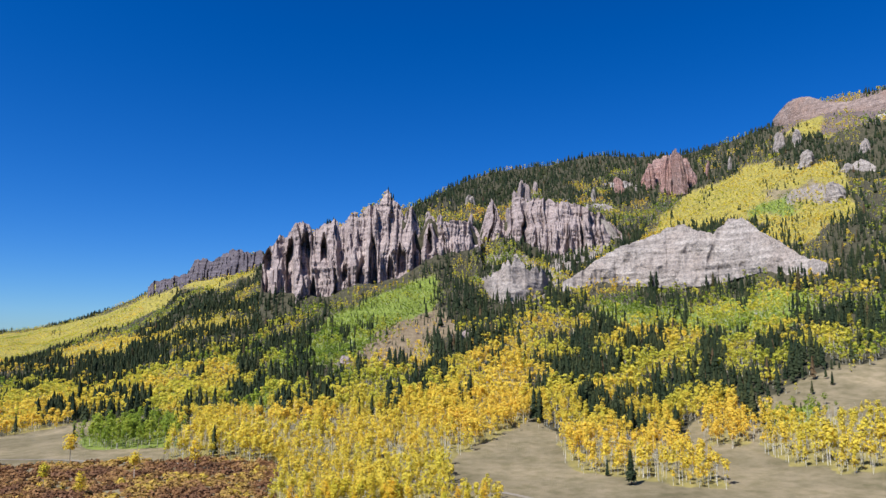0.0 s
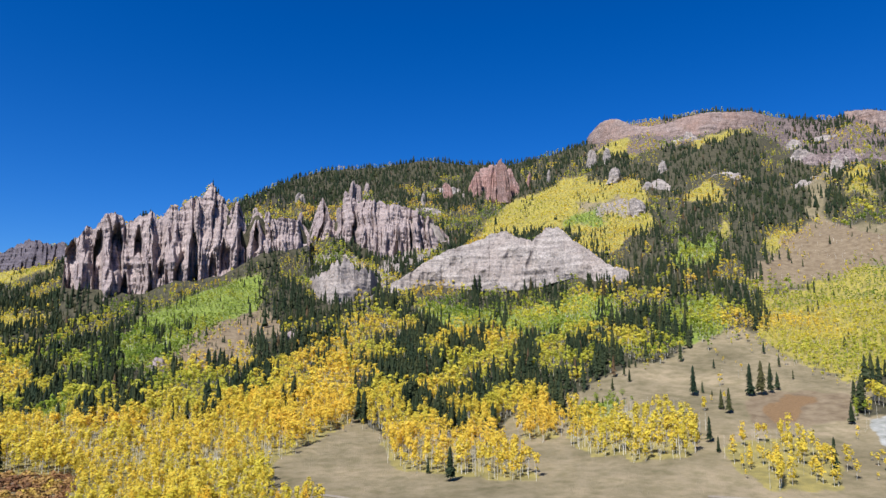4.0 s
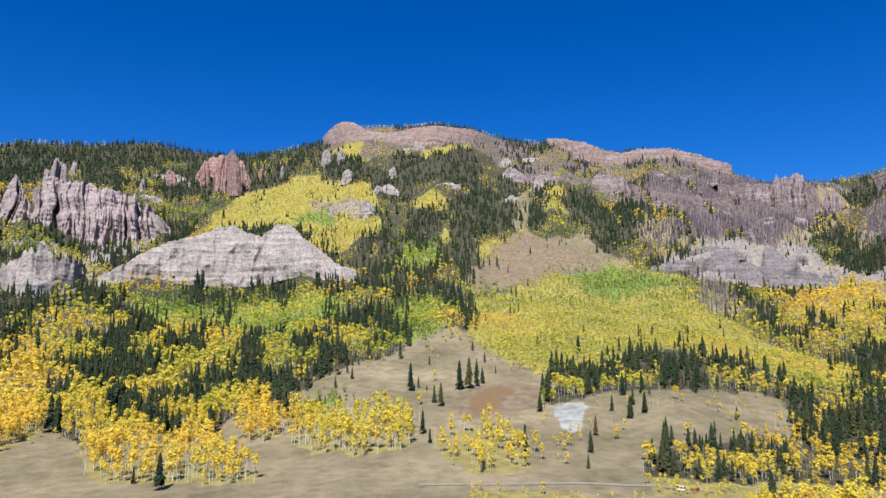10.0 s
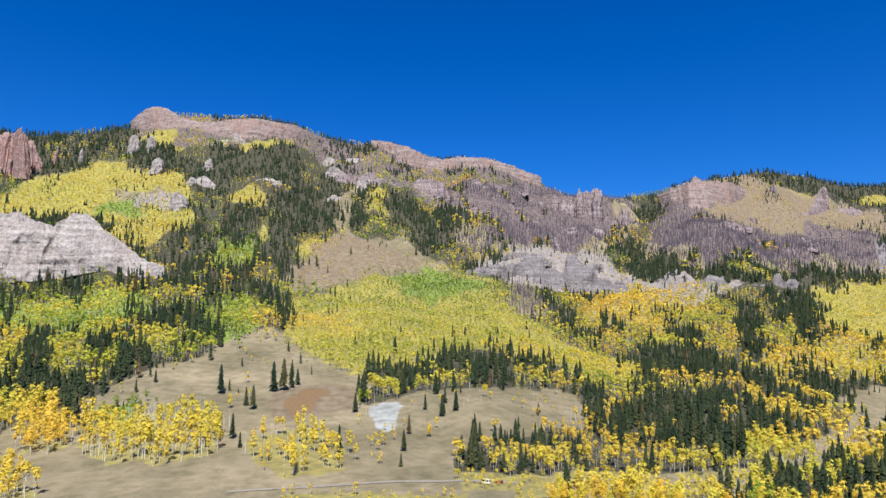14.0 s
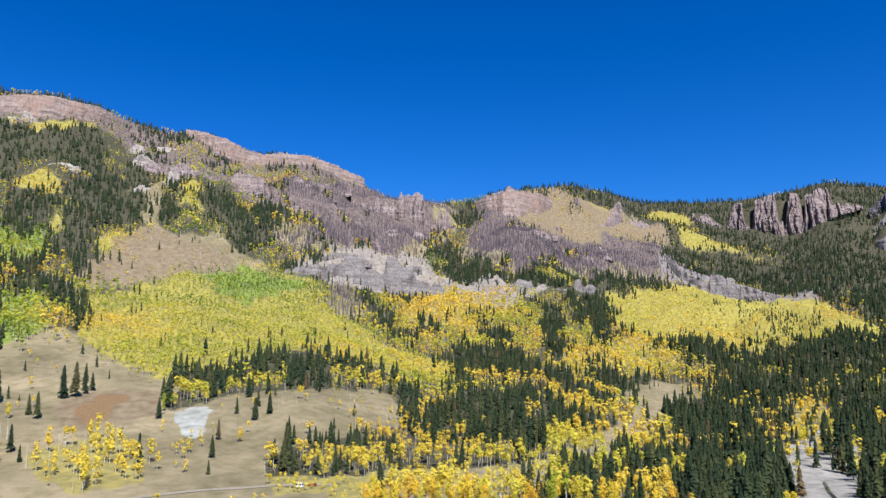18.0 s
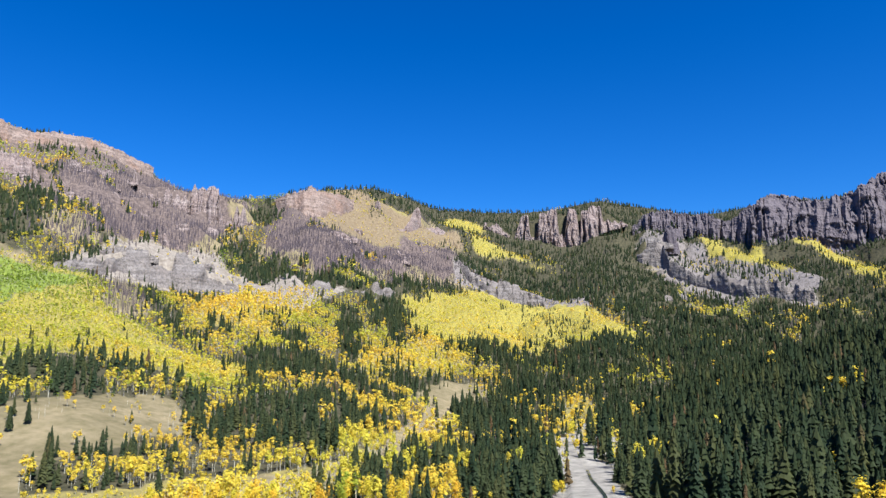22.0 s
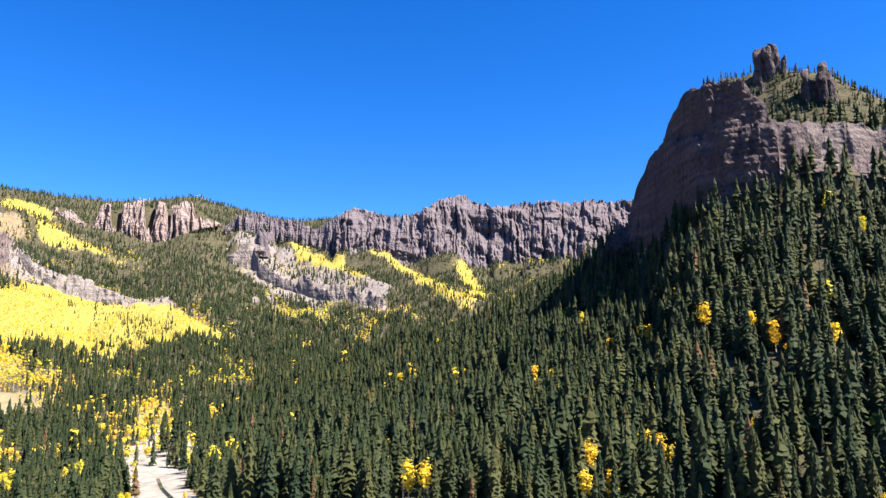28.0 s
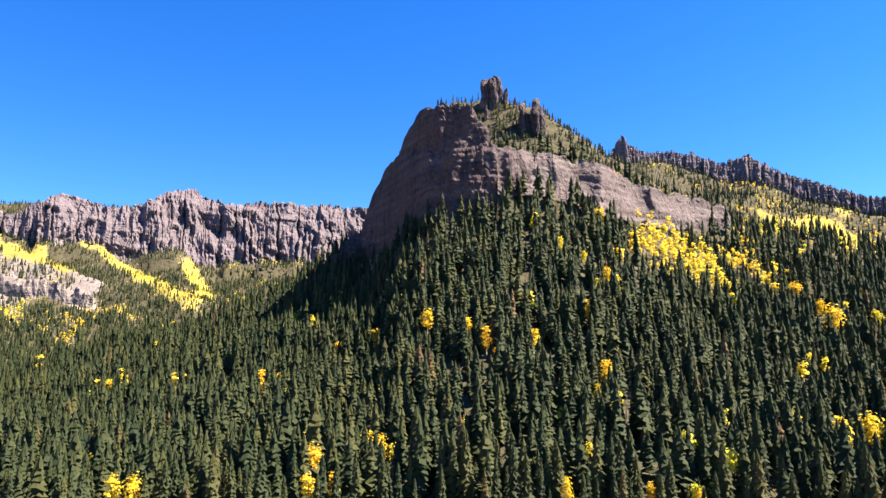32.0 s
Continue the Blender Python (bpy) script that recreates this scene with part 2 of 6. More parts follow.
cliff_line('distant grey rock knoll on a ridge', 'far', 4, 20, 0.2, (-22.86, 2643, 245, 260), (-22.37, 2618, 248, 279), (-21.38, 2569, 253, 289), (-20.17, 2509, 259, 293), (-19.6, 2475, 263, 343), (-18.99, 2437, 267, 351), (-18.22, 2389, 271, 331), (-17.53, 2346, 275, 354), (-16.82, 2301, 278, 367), (-16.13, 2258, 280, 357), (-15.52, 2226, 283, 346), (-14.47, 2174, 289, 344))
cliff_line('grey cliff with needles above wooded ledge', 'castle', 4, 34, 0.14, (2.9, 1594, 294, 310), (3.36, 1586, 295, 348), (3.82, 1579, 296, 396), (4.14, 1574, 299, 411), (4.43, 1569, 302, 388), (4.86, 1562, 305, 349), (5.33, 1553, 302, 354), (5.79, 1544, 297, 383), (6.08, 1538, 294, 408), (6.59, 1528, 286, 405), (7.11, 1518, 280, 388), (7.78, 1504, 271, 394), (8.48, 1493, 247, 397), (9.19, 1482, 242, 390), (9.94, 1471, 237, 382), (10.6, 1473, 237, 387), (11.26, 1476, 239, 377), (12, 1480, 248, 363), (12.7, 1501, 263, 359), (13.39, 1521, 280, 349), (14.08, 1542, 293, 331), (14.62, 1558, 301, 313))
cliff_line('low pale rock buttress among trees', 'pale', 5, 8, 0.45, (3.22, 1237, 167, 184), (4.04, 1148, 136, 195), (5.42, 1123, 134, 212), (6.8, 1141, 138, 205), (8.17, 1181, 148, 198), (8.73, 1239, 167, 184))
cliff_line('long pale cliff below a yellow slope', 'pale', 1.5, 13, 0.35, (9.8, 1191, 158, 170), (10.96, 1194, 164, 185), (12.54, 1199, 172, 209), (13.35, 1199, 171, 220), (15.02, 1192, 169, 234), (16.72, 1185, 165, 249), (18.45, 1179, 162, 264), (19.34, 1176, 161, 266), (20.34, 1173, 164, 249), (21.42, 1170, 167, 244), (22.49, 1167, 171, 266), (23.49, 1155, 176, 267), (24.8, 1127, 180, 239), (26.19, 1097, 172, 214), (27.59, 1070, 165, 190), (29.08, 1045, 161, 175))
cliff_line('reddish rock tower cluster', 'red', 5, 10, 0.22, (16.22, 2188, 537, 572), (16.87, 2162, 524, 612), (17.94, 2139, 513, 632), (19.01, 2118, 506, 630), (19.76, 2106, 502, 618), (20.49, 2118, 516, 548))
cliff_line('rounded pink summit dome of bare rock', 'pink', 1, 8, 0.6, (26.08, 2507, 779, 806), (26.55, 2447, 758, 823), (27.26, 2391, 747, 839), (27.97, 2352, 741, 840), (28.68, 2334, 739, 827), (29.3, 2329, 740, 807), (30.1, 2316, 736, 784), (31.3, 2283, 720, 770), (32.72, 2235, 694, 775), (33.91, 2196, 672, 780), (35.58, 2206, 682, 788), (37.48, 2268, 713, 794), (38.66, 2344, 749, 809), (39.61, 2409, 770, 801))
cliff_line('pink rim of the high mesa', 'pink', 2, 12, 0.6, (44.83, 2469, 765, 797), (46.5, 2370, 701, 766), (47.92, 2313, 667, 736), (49.34, 2311, 630, 711), (50.86, 2356, 660, 702), (52.18, 2381, 673, 716), (54.29, 2382, 659, 713), (56.83, 2431, 635, 693), (59.1, 2538, 634, 669))
cliff_line('broken grey band on a bare slope', 'pinkgrey', 4, 8, 0.4, (41.54, 2011, 540, 565), (42.72, 1991, 523, 575), (45.08, 1973, 513, 561), (47.92, 1957, 488, 547), (49.57, 1953, 470, 539), (51.21, 1926, 459, 519), (54, 1872, 420, 478), (56.52, 1881, 396, 454), (59.02, 1981, 403, 479))
cliff_line('ragged row of grey towers on the ridge', 'pinkgrey', 8, 14, 0.4, (57.82, 2228, 524, 556), (59.71, 2205, 483, 570), (61.12, 2174, 441, 554), (62.52, 2156, 429, 549), (63.69, 2152, 419, 555), (64.53, 2166, 421, 536), (65.79, 2196, 425, 531), (66.72, 2235, 440, 480))
cliff_line('pale grey broken cliff above the aspens', 'palegrey', 3, 16, 0.9, (52.77, 1248, 190, 205), (53.91, 1249, 186, 223), (55.74, 1282, 190, 233), (57.55, 1330, 194, 251), (59.33, 1349, 184, 245), (61.07, 1347, 164, 248), (62.8, 1359, 164, 231), (64.29, 1379, 162, 213), (65.76, 1399, 163, 192))
cliff_line('low pale ledge at the foot of the burnt slope', 'palegrey', 3, 16, 0.9, (69.84, 1484, 186, 203), (71.39, 1433, 165, 194), (73.59, 1431, 155, 199), (75.76, 1489, 153, 206), (77.89, 1604, 163, 212), (78.96, 1754, 191, 210))
cliff_line('long pale ledge running down to the valley', 'palegrey', 3, 16, 0.9, (82.92, 2392, 319, 350), (84.43, 2245, 256, 318), (85.91, 2146, 218, 282), (87.73, 2095, 190, 250), (89.5, 2062, 176, 230), (90.87, 2007, 161, 205), (93.51, 1927, 149, 177))
cliff_line('crumbling pink headland of bare rock', 'pink', 4, 9, 0.6, (68.36, 2441, 522, 566), (69.27, 2361, 493, 585), (70.64, 2313, 483, 591), (72, 2327, 477, 592), (73.58, 2439, 514, 601), (74.71, 2615, 575, 611))
cliff_line('grey outcrop on the burnt spur', 'pinkgrey', 4, 8, 0.4, (78.33, 2615, 493, 529), (79.38, 2701, 498, 604), (80.01, 2776, 508, 623), (81.02, 2833, 499, 565), (82.23, 2880, 491, 540))
cliff_line('distant shaded cliff of blocky towers', 'pinkgrey', 5, 30, 0.2, (85.49, 3192, 597, 638), (85.91, 3185, 586, 648), (86.43, 3176, 571, 638), (87.05, 3166, 553, 615), (87.53, 3158, 548, 576), (87.99, 3150, 545, 567), (88.29, 3145, 543, 641), (88.88, 3135, 536, 653), (89.47, 3124, 528, 647), (90.03, 3114, 518, 662), (90.66, 3104, 508, 666), (91.4, 3091, 493, 678), (92.01, 3080, 484, 667), (92.6, 3091, 484, 677), (93.14, 3100, 494, 673), (93.71, 3110, 512, 671), (94.44, 3123, 538, 688), (95.11, 3135, 556, 686), (95.72, 3145, 572, 665), (96.42, 3171, 583, 634), (97.11, 3206, 594, 626))
cliff_line('pale butte standing on a scree slope', 'palegrey', 4, 8, 0.45, (97.68, 2837, 392, 442), (98.12, 2797, 371, 486), (98.92, 2781, 359, 494), (99.63, 2756, 347, 469), (100.14, 2691, 319, 387), (101.52, 2594, 278, 323), (103.64, 2487, 242, 310), (105.31, 2376, 220, 288), (107.75, 2274, 195, 258), (110.13, 2215, 185, 226))
cliff_line('dark rock knob beside the butte', 'far', 5, 9, 0.22, (99.5, 3169, 477, 520), (100.2, 3167, 463, 570), (100.95, 3212, 467, 583), (101.83, 3293, 488, 567), (102.27, 3371, 510, 543))
cliff_line('long distant wall of dark fluted rock', 'far', 8, 46, 0.8, (106.19, 3030, 449, 636), (106.63, 3019, 443, 691), (107.18, 3006, 435, 721), (107.96, 2986, 424, 723), (108.67, 2968, 417, 709), (109.37, 2953, 412, 694), (110.07, 2939, 407, 676), (111.01, 2920, 400, 658), (112.04, 2899, 403, 663), (113.12, 2878, 407, 681), (113.83, 2870, 409, 704), (114.54, 2861, 394, 729), (115.24, 2852, 379, 754), (115.95, 2843, 367, 772), (116.38, 2838, 362, 785), (116.76, 2833, 357, 788), (117.18, 2829, 353, 754), (117.84, 2824, 345, 727), (118.54, 2818, 339, 713), (119.01, 2815, 340, 689), (119.71, 2810, 341, 693), (120.42, 2804, 343, 707), (121.12, 2800, 344, 721), (121.73, 2799, 347, 742), (122.29, 2797, 349, 724), (123.21, 2796, 353, 714), (124.37, 2793, 357, 713), (125.51, 2791, 360, 712), (126.88, 2790, 362, 711), (128.23, 2790, 364, 710), (130.01, 2790, 367, 709), (131.75, 2790, 369, 702))
cliff_line('dark ridge rocks on the distant skyline', 'far', 5, 20, 0.2, (97.39, 3345, 578, 613), (97.89, 3339, 585, 636), (98.3, 3334, 591, 670), (99.17, 3323, 598, 682), (99.82, 3315, 598, 694), (100.49, 3306, 599, 677), (101.16, 3296, 580, 661), (101.83, 3278, 559, 649), (102.73, 3254, 539, 648), (103.41, 3236, 524, 642), (103.87, 3224, 515, 618), (104.55, 3202, 500, 605), (105.23, 3179, 490, 620), (105.9, 3157, 481, 652), (106.55, 3135, 473, 655))
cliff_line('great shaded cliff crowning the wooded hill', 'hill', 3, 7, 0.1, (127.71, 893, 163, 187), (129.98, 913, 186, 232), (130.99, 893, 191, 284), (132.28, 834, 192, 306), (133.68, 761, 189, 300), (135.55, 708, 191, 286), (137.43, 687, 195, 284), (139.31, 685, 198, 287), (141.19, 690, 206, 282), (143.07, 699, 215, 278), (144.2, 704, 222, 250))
cliff_line('broken pale cliff band on the sunny side of the wooded hill', 'hill_sunlit', 3, 12, 0.5, (141.26, 693, 232, 287), (142.21, 696, 232, 289), (143.62, 701, 232, 288), (145.02, 704, 230, 281), (146.87, 709, 224, 280), (149.15, 724, 215, 274), (151.36, 742, 211, 263), (153.53, 774, 209, 254), (155.64, 808, 207, 249), (157.71, 851, 210, 248), (158.92, 876, 215, 245), (159.4, 886, 218, 232))
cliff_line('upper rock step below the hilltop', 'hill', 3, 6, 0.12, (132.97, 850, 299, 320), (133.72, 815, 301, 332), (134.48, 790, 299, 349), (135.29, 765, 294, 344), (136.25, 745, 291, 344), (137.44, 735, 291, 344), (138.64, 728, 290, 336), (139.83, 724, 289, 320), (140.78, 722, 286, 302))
cliff_line('jagged dark ridge behind the hill', 'far', 6, 10, 0.02, (150.03, 2600, 709, 757), (151.14, 2600, 706, 846), (152.25, 2600, 703, 821), (153.57, 2600, 699, 781), (155.28, 2600, 682, 783), (156.96, 2600, 666, 767), (158.81, 2600, 648, 726), (160.61, 2600, 641, 741), (162.54, 2600, 612, 691), (164.37, 2600, 564, 642), (166.52, 2600, 535, 603), (168.57, 2600, 498, 557), (169.5, 2600, 490, 552), (171.17, 2600, 468, 533))
# plant cover by plan: kind of cover, then bearing and distance round its edge
zone('dark_forest', (-2, 2142), (4.1, 2532), (12.5, 2675), (17, 2630), (21.7, 2579), (26.6, 2518), (26.4, 2214), (20.3, 2086), (16.1, 2440), (8.3, 2286), (3.2, 1985), (-1.1, 2051))
zone('mixed', (6.9, 2163), (8.3, 2411), (16.1, 2482), (20.3, 2120), (18.1, 1846), (14.6, 1739), (12.9, 2000))
zone('forest', (10, 1263), (14.6, 1739), (18.1, 1846), (20.7, 2102), (21.5, 2064), (16.3, 1736), (13.6, 1465), (10.5, 1351))
zone('gold_shrub', (16.3, 1724), (19, 1964), (21.5, 2131), (24.4, 2131), (28.1, 1686), (30.4, 1281), (29.9, 1091), (26.8, 1289), (23.8, 1623), (18.9, 1718))
zone('thin_mix', (-32.1, 4357), (-22.9, 3456), (-15.1, 2190), (-14.2, 1647), (-21.2, 2048), (-32, 2312))
zone('gold_low', (-24.1, 3606), (-21.4, 3230), (-15.1, 2190), (-14.9, 1976), (-20.1, 2440))
zone('forest', (-32, 2058), (-25, 1762), (-20.1, 2020), (-13.7, 1444), (-10.2, 1176), (-15.7, 935), (-24.9, 1193), (-31.9, 1337))
zone('gold_low', (-30, 2111), (-25, 2126), (-22.8, 1833), (-23.1, 1542), (-27.9, 1842))
zone('lime_field', (-34, 3887), (-32.1, 4241), (-27.7, 3806), (-22.9, 3190), (-20.9, 2451), (-25.1, 2537), (-30, 2599), (-33.9, 2372))
zone('bare', (-23.5, 1662), (-20, 1685), (-18.8, 1446), (-21.9, 1372))
zone('thin_mix', (-14.2, 1647), (-8.4, 1340), (-2.9, 1285), (2.7, 1635), (4.5, 1216), (-0.1, 1259), (-10.2, 1104))
zone('green_shrub', (-10.2, 1127), (-6.6, 1229), (-0.1, 1272), (-0.6, 1073), (-6.5, 927), (-12.8, 988))
zone('bare_shrub', (-9.6, 812), (-6.5, 927), (-0.1, 1090), (1.3, 924), (-3.8, 764), (-7.4, 755))
zone('forest', (-0.1, 1033), (3.6, 1097), (10.5, 1268), (10, 1079), (6.3, 920), (2.2, 861))
zone('gold', (-31.9, 1337), (-24.9, 1100), (-16.9, 739), (-16.8, 595), (-24.7, 667), (-31.7, 667))
zone('lime', (-24.9, 1058), (-12.7, 902), (-8.3, 694), (-10, 570), (-16.8, 582), (-17.7, 747))
zone('mixed', (-10, 719), (2.2, 861), (4.5, 855), (3.5, 720), (-8.2, 575), (-11.7, 564))
zone('pale_aspen', (-20.5, 611), (-8.2, 597), (0.8, 495), (0.3, 406), (-12.5, 402), (-20.4, 437))
zone('gold', (-9.1, 574), (3.5, 707), (5.4, 887), (9.5, 1025), (10.3, 774), (8, 599), (4, 486), (0.8, 441), (-3.7, 464))
zone('bare', (-33.6, 696), (-25.1, 689), (-20.5, 586), (-20.7, 429), (-33.4, 485))
zone('mixed', (-15.4, 1177), (-10.1, 1047), (-6.5, 822), (-8.3, 691), (-12.7, 697), (-16.1, 842))
zone('lime', (-13.2, 943), (-10.1, 1007), (-6.1, 1047), (-3.8, 929), (-8.3, 847), (-12.7, 774))
zone('mixed_gold', (-31.9, 1326), (-25.6, 1209), (-17, 885), (-13.5, 705), (-19.7, 588), (-25.5, 685), (-31.7, 772))
zone('mixed_gold', (-13.5, 705), (-6.5, 705), (1.7, 781), (3.6, 878), (5.4, 880), (2.6, 678), (-6.4, 528), (-13.4, 555))
zone('gold_low', (-25, 2052), (-20, 1640), (-15.4, 1395), (-15.8, 1275), (-21.1, 1366), (-26.1, 1650))
zone('bare_shrub', (-8.7, 827), (-3.8, 923), (0.3, 918), (-1.7, 788), (-6, 749))
zone('pale_aspen', (-20.4, 542), (-17.7, 584), (-6.4, 564), (0.8, 490), (2.6, 449), (-0.1, 419), (-13.4, 465), (-19.6, 456))
zone('gold', (0.8, 586), (4.5, 772), (8.1, 1025), (10.4, 995), (9.9, 747), (8, 591), (3.9, 463), (1.7, 463))
zone('green_aspen', (-26.5, 581), (-20.5, 586), (-20.3, 475), (-26.4, 511))
zone('willow', (-34.1, 484), (-13.3, 410), (-11.5, 329), (-33.9, 357))
zone('gold_edge', (-13.4, 431), (3.5, 403), (4.3, 325), (-12.4, 329))
zone('mixed_gold', (7.5, 1025), (12.8, 1200), (26.7, 1052), (31.2, 945), (30.2, 697), (24.3, 604), (18.4, 519), (9.6, 434), (6.9, 566))
zone('forest', (15.8, 1277), (18.3, 1272), (17.9, 1231), (16.2, 1213))
zone('forest', (20.4, 1248), (24, 1222), (24, 1178), (20.8, 1202))
zone('forest', (25.9, 1174), (28.5, 1101), (28.1, 1018), (26.2, 1082))
zone('lime', (11, 1152), (25.3, 1110), (29.4, 893), (23.4, 869), (12.9, 1001))
zone('lime', (30.3, 933), (35.6, 990), (36.8, 830), (32.9, 784))
zone('mixed', (10.1, 1264), (17.4, 1210), (26.7, 1159), (29.4, 1075), (29.4, 980), (25.3, 1063), (11, 1112))
zone('bare', (0.5, 402), (7.3, 561), (9.3, 511), (9.4, 438), (11.3, 391), (17.5, 371), (21.8, 379), (18.6, 524), (20.2, 539), (24.7, 420), (29.2, 409), (33.5, 442), (35.2, 408), (38.5, 370), (38.4, 337), (0.6, 346))
zone('pale_aspen', (9.3, 503), (18.4, 502), (21.3, 397), (21.1, 379), (11.3, 400), (9.4, 441))
zone('gold', (20, 552), (22.5, 546), (23.1, 470), (20.4, 483))
zone('pale_aspen', (23.4, 526), (33.2, 533), (33.8, 449), (29.2, 421), (24.3, 447))
zone('bare', (21.6, 567), (25.7, 618), (29.3, 698), (33.8, 802), (37.7, 846), (41.4, 761), (45.9, 647), (45, 536), (40.7, 496), (37.4, 472), (33.6, 525), (26.5, 533))
zone('bare_few', (33.7, 694), (38.1, 810), (39.2, 591), (33.6, 549))
zone('gold_open', (35.7, 476), (39.1, 497), (43.4, 469), (43.7, 397), (38.9, 376), (36.1, 414))
zone('green_shrub', (24.1, 553), (27.4, 562), (28, 524), (24.7, 527))
zone('slope_mix', (31, 1312), (32.2, 1777), (39.4, 2378), (45.1, 2245), (40.9, 1823), (44.2, 1525), (40.4, 1381), (37.8, 1068), (31.5, 1094))
zone('gold_shrub', (42.7, 1864), (44.6, 1853), (47.9, 1606), (47.4, 1490), (45.1, 1568))
zone('gold_shrub', (39.1, 1304), (41.4, 1395), (40.9, 1281), (39.3, 1229))
zone('bare_few', (40.4, 1782), (42.7, 1894), (43.2, 1618), (41.4, 1536))
zone('gold_shrub', (33.5, 1672), (35.8, 1837), (36, 1572), (33.8, 1563))
zone('gold_shrub', (36.1, 1383), (38.1, 1461), (38.2, 1323), (36.2, 1318))
zone('lime', (32.8, 1273), (35.4, 1305), (35.5, 1120), (32.8, 1127))
zone('mixed', (42.3, 1945), (46, 1852), (51.7, 1815), (52.5, 1312), (46, 1522))
zone('forest', (14.1, 2211), (17.1, 2629), (26, 2525), (26.5, 2102), (21.4, 2147), (19.9, 2041), (14.2, 1964))
zone('gold_shrub', (26.4, 2455), (30.3, 2424), (31.2, 2137), (27.1, 2240))
zone('gold_shrub', (21, 2088), (24.5, 2121), (26.6, 1915), (31.3, 1775), (31, 1436), (28.9, 1313), (23.5, 1677), (16.4, 1699))
zone('bare_few', (38.2, 1032), (40.5, 1215), (44.2, 1451), (47.9, 1502), (51.6, 1292), (46, 1201), (42.3, 1092))
zone('dead', (51.7, 1846), (57.3, 2372), (63.1, 2581), (66, 2137), (65.1, 1840), (55.3, 1563), (52.5, 1290), (51.6, 1505))
zone('bare_few', (53.5, 1273), (58.5, 1731), (62.1, 1860), (65.8, 1601), (69.9, 1478), (73.3, 1440), (69.8, 1382), (61.5, 1371), (56.2, 1276))
zone('forest', (52.6, 1453), (55.3, 1536), (55.7, 1217), (59.7, 1011), (56.1, 1053), (54.4, 1279))
zone('lime_field', (38.2, 976), (43.3, 1129), (50.2, 1297), (55.3, 1240), (59.6, 957), (71.1, 885), (70.6, 761), (64.6, 776), (56.9, 767), (50.2, 737), (44.2, 664), (38.7, 777))
zone('green_shrub', (46, 1201), (50.7, 1291), (54.8, 1159), (47.9, 1069))
zone('valley_mix', (59.8, 1335), (69.8, 1291), (79.5, 1634), (79.1, 971), (71.1, 885), (65.6, 1033))
zone('gold', (65.8, 1435), (69.8, 1382), (75, 1289), (73.5, 1150), (68.1, 1169))
zone('belt', (44.5, 549), (46, 691), (55.2, 796), (62.6, 763), (62.1, 680), (51.5, 624), (47.9, 565))
zone('bare_few', (43.3, 516), (50.6, 615), (55.1, 630), (62.9, 662), (62.4, 530), (55.9, 444), (43.4, 393))
zone('belt', (62.9, 718), (70.6, 743), (73, 568), (62.8, 491))
zone('gold_mid', (51.9, 434), (61.1, 540), (65.3, 512), (76.5, 612), (76.4, 505), (61, 394), (51.9, 387))
zone('bare', (34.6, 379), (43.4, 393), (52.3, 378), (56.7, 377), (52.3, 358), (34.6, 361))
zone('gold_fringe', (38.5, 354), (52.3, 353), (69.1, 415), (69, 358), (38.5, 327))
zone('bare', (53.1, 388), (56.9, 389), (57, 325), (53.1, 325))
zone('dead', (66.9, 1977), (71.1, 2589), (76.1, 2947), (83, 2991), (83.3, 2515), (78.8, 1886), (70.1, 1564))
zone('forest', (73, 2789), (77, 3135), (80.7, 3418), (86.3, 3777), (89.8, 3026), (86.1, 2821), (82.3, 3171), (77.4, 2999))
zone('mixed_gold', (59, 1255), (74.7, 1470), (79.2, 1516), (80, 1238), (74.6, 908), (63.2, 1012))
zone('gold', (74.2, 1007), (80.9, 1288), (82.8, 1159), (76, 905))
zone('bare', (79.9, 892), (83.9, 1020), (84.9, 895), (81.6, 782))
zone('bare', (76.8, 604), (79.9, 685), (78.5, 558))
zone('pale_aspen', (59.4, 354), (72.7, 488), (77.2, 549), (74.5, 435), (68.3, 329), (59.4, 332))
zone('gold', (82.6, 1131), (86.8, 1175), (86.8, 968), (83.8, 928))
zone('valley_mix', (62.8, 703), (67.5, 919), (71.5, 932), (82, 1321), (85.6, 1244), (87.4, 1078), (82.9, 696), (76.5, 541), (67.6, 523), (63.3, 567))
zone('belt', (62.3, 700), (67.5, 762), (71.1, 690), (70.3, 547), (65, 496), (62.4, 564))
zone('gold', (75.4, 1037), (82, 1349), (85, 1283), (82, 1107), (75.6, 937))
zone('gold', (73.4, 609), (77.4, 637), (78.3, 558), (73.8, 523))
zone('bare', (80.4, 933), (82.9, 1097), (85.6, 1046), (86.1, 944), (83.3, 823), (81.1, 815))
zone('bare', (77.4, 624), (79.7, 669), (79.5, 569), (77.4, 537))
zone('valley_mix', (77.4, 586), (84.2, 745), (84.5, 346), (69.5, 337), (73.9, 453))
zone('pale_aspen', (64.3, 341), (70.3, 451), (77, 557), (77.9, 506), (71.2, 360), (69.5, 337))
zone('gold', (85.6, 1093), (87.4, 1078), (86.7, 911), (85.1, 908))
zone('forest', (85.6, 915), (87.4, 1055), (91, 981), (90.6, 777), (89.7, 365), (84.8, 346))
zone('gold_low', (72.8, 1984), (75.4, 2075), (75.1, 1936), (73.3, 1889))
zone('gold_low', (101.2, 2297), (104.7, 2017), (101.6, 2047))
zone('green_shrub', (24.3, 1741), (26.8, 1637), (27.1, 1482), (24.6, 1595))
zone('bare_few', (25.1, 1880), (28.5, 1652), (29, 1540), (25.8, 1696))
zone('slope_mix', (27.5, 1257), (30.5, 1353), (30.6, 1058), (28.1, 1076))
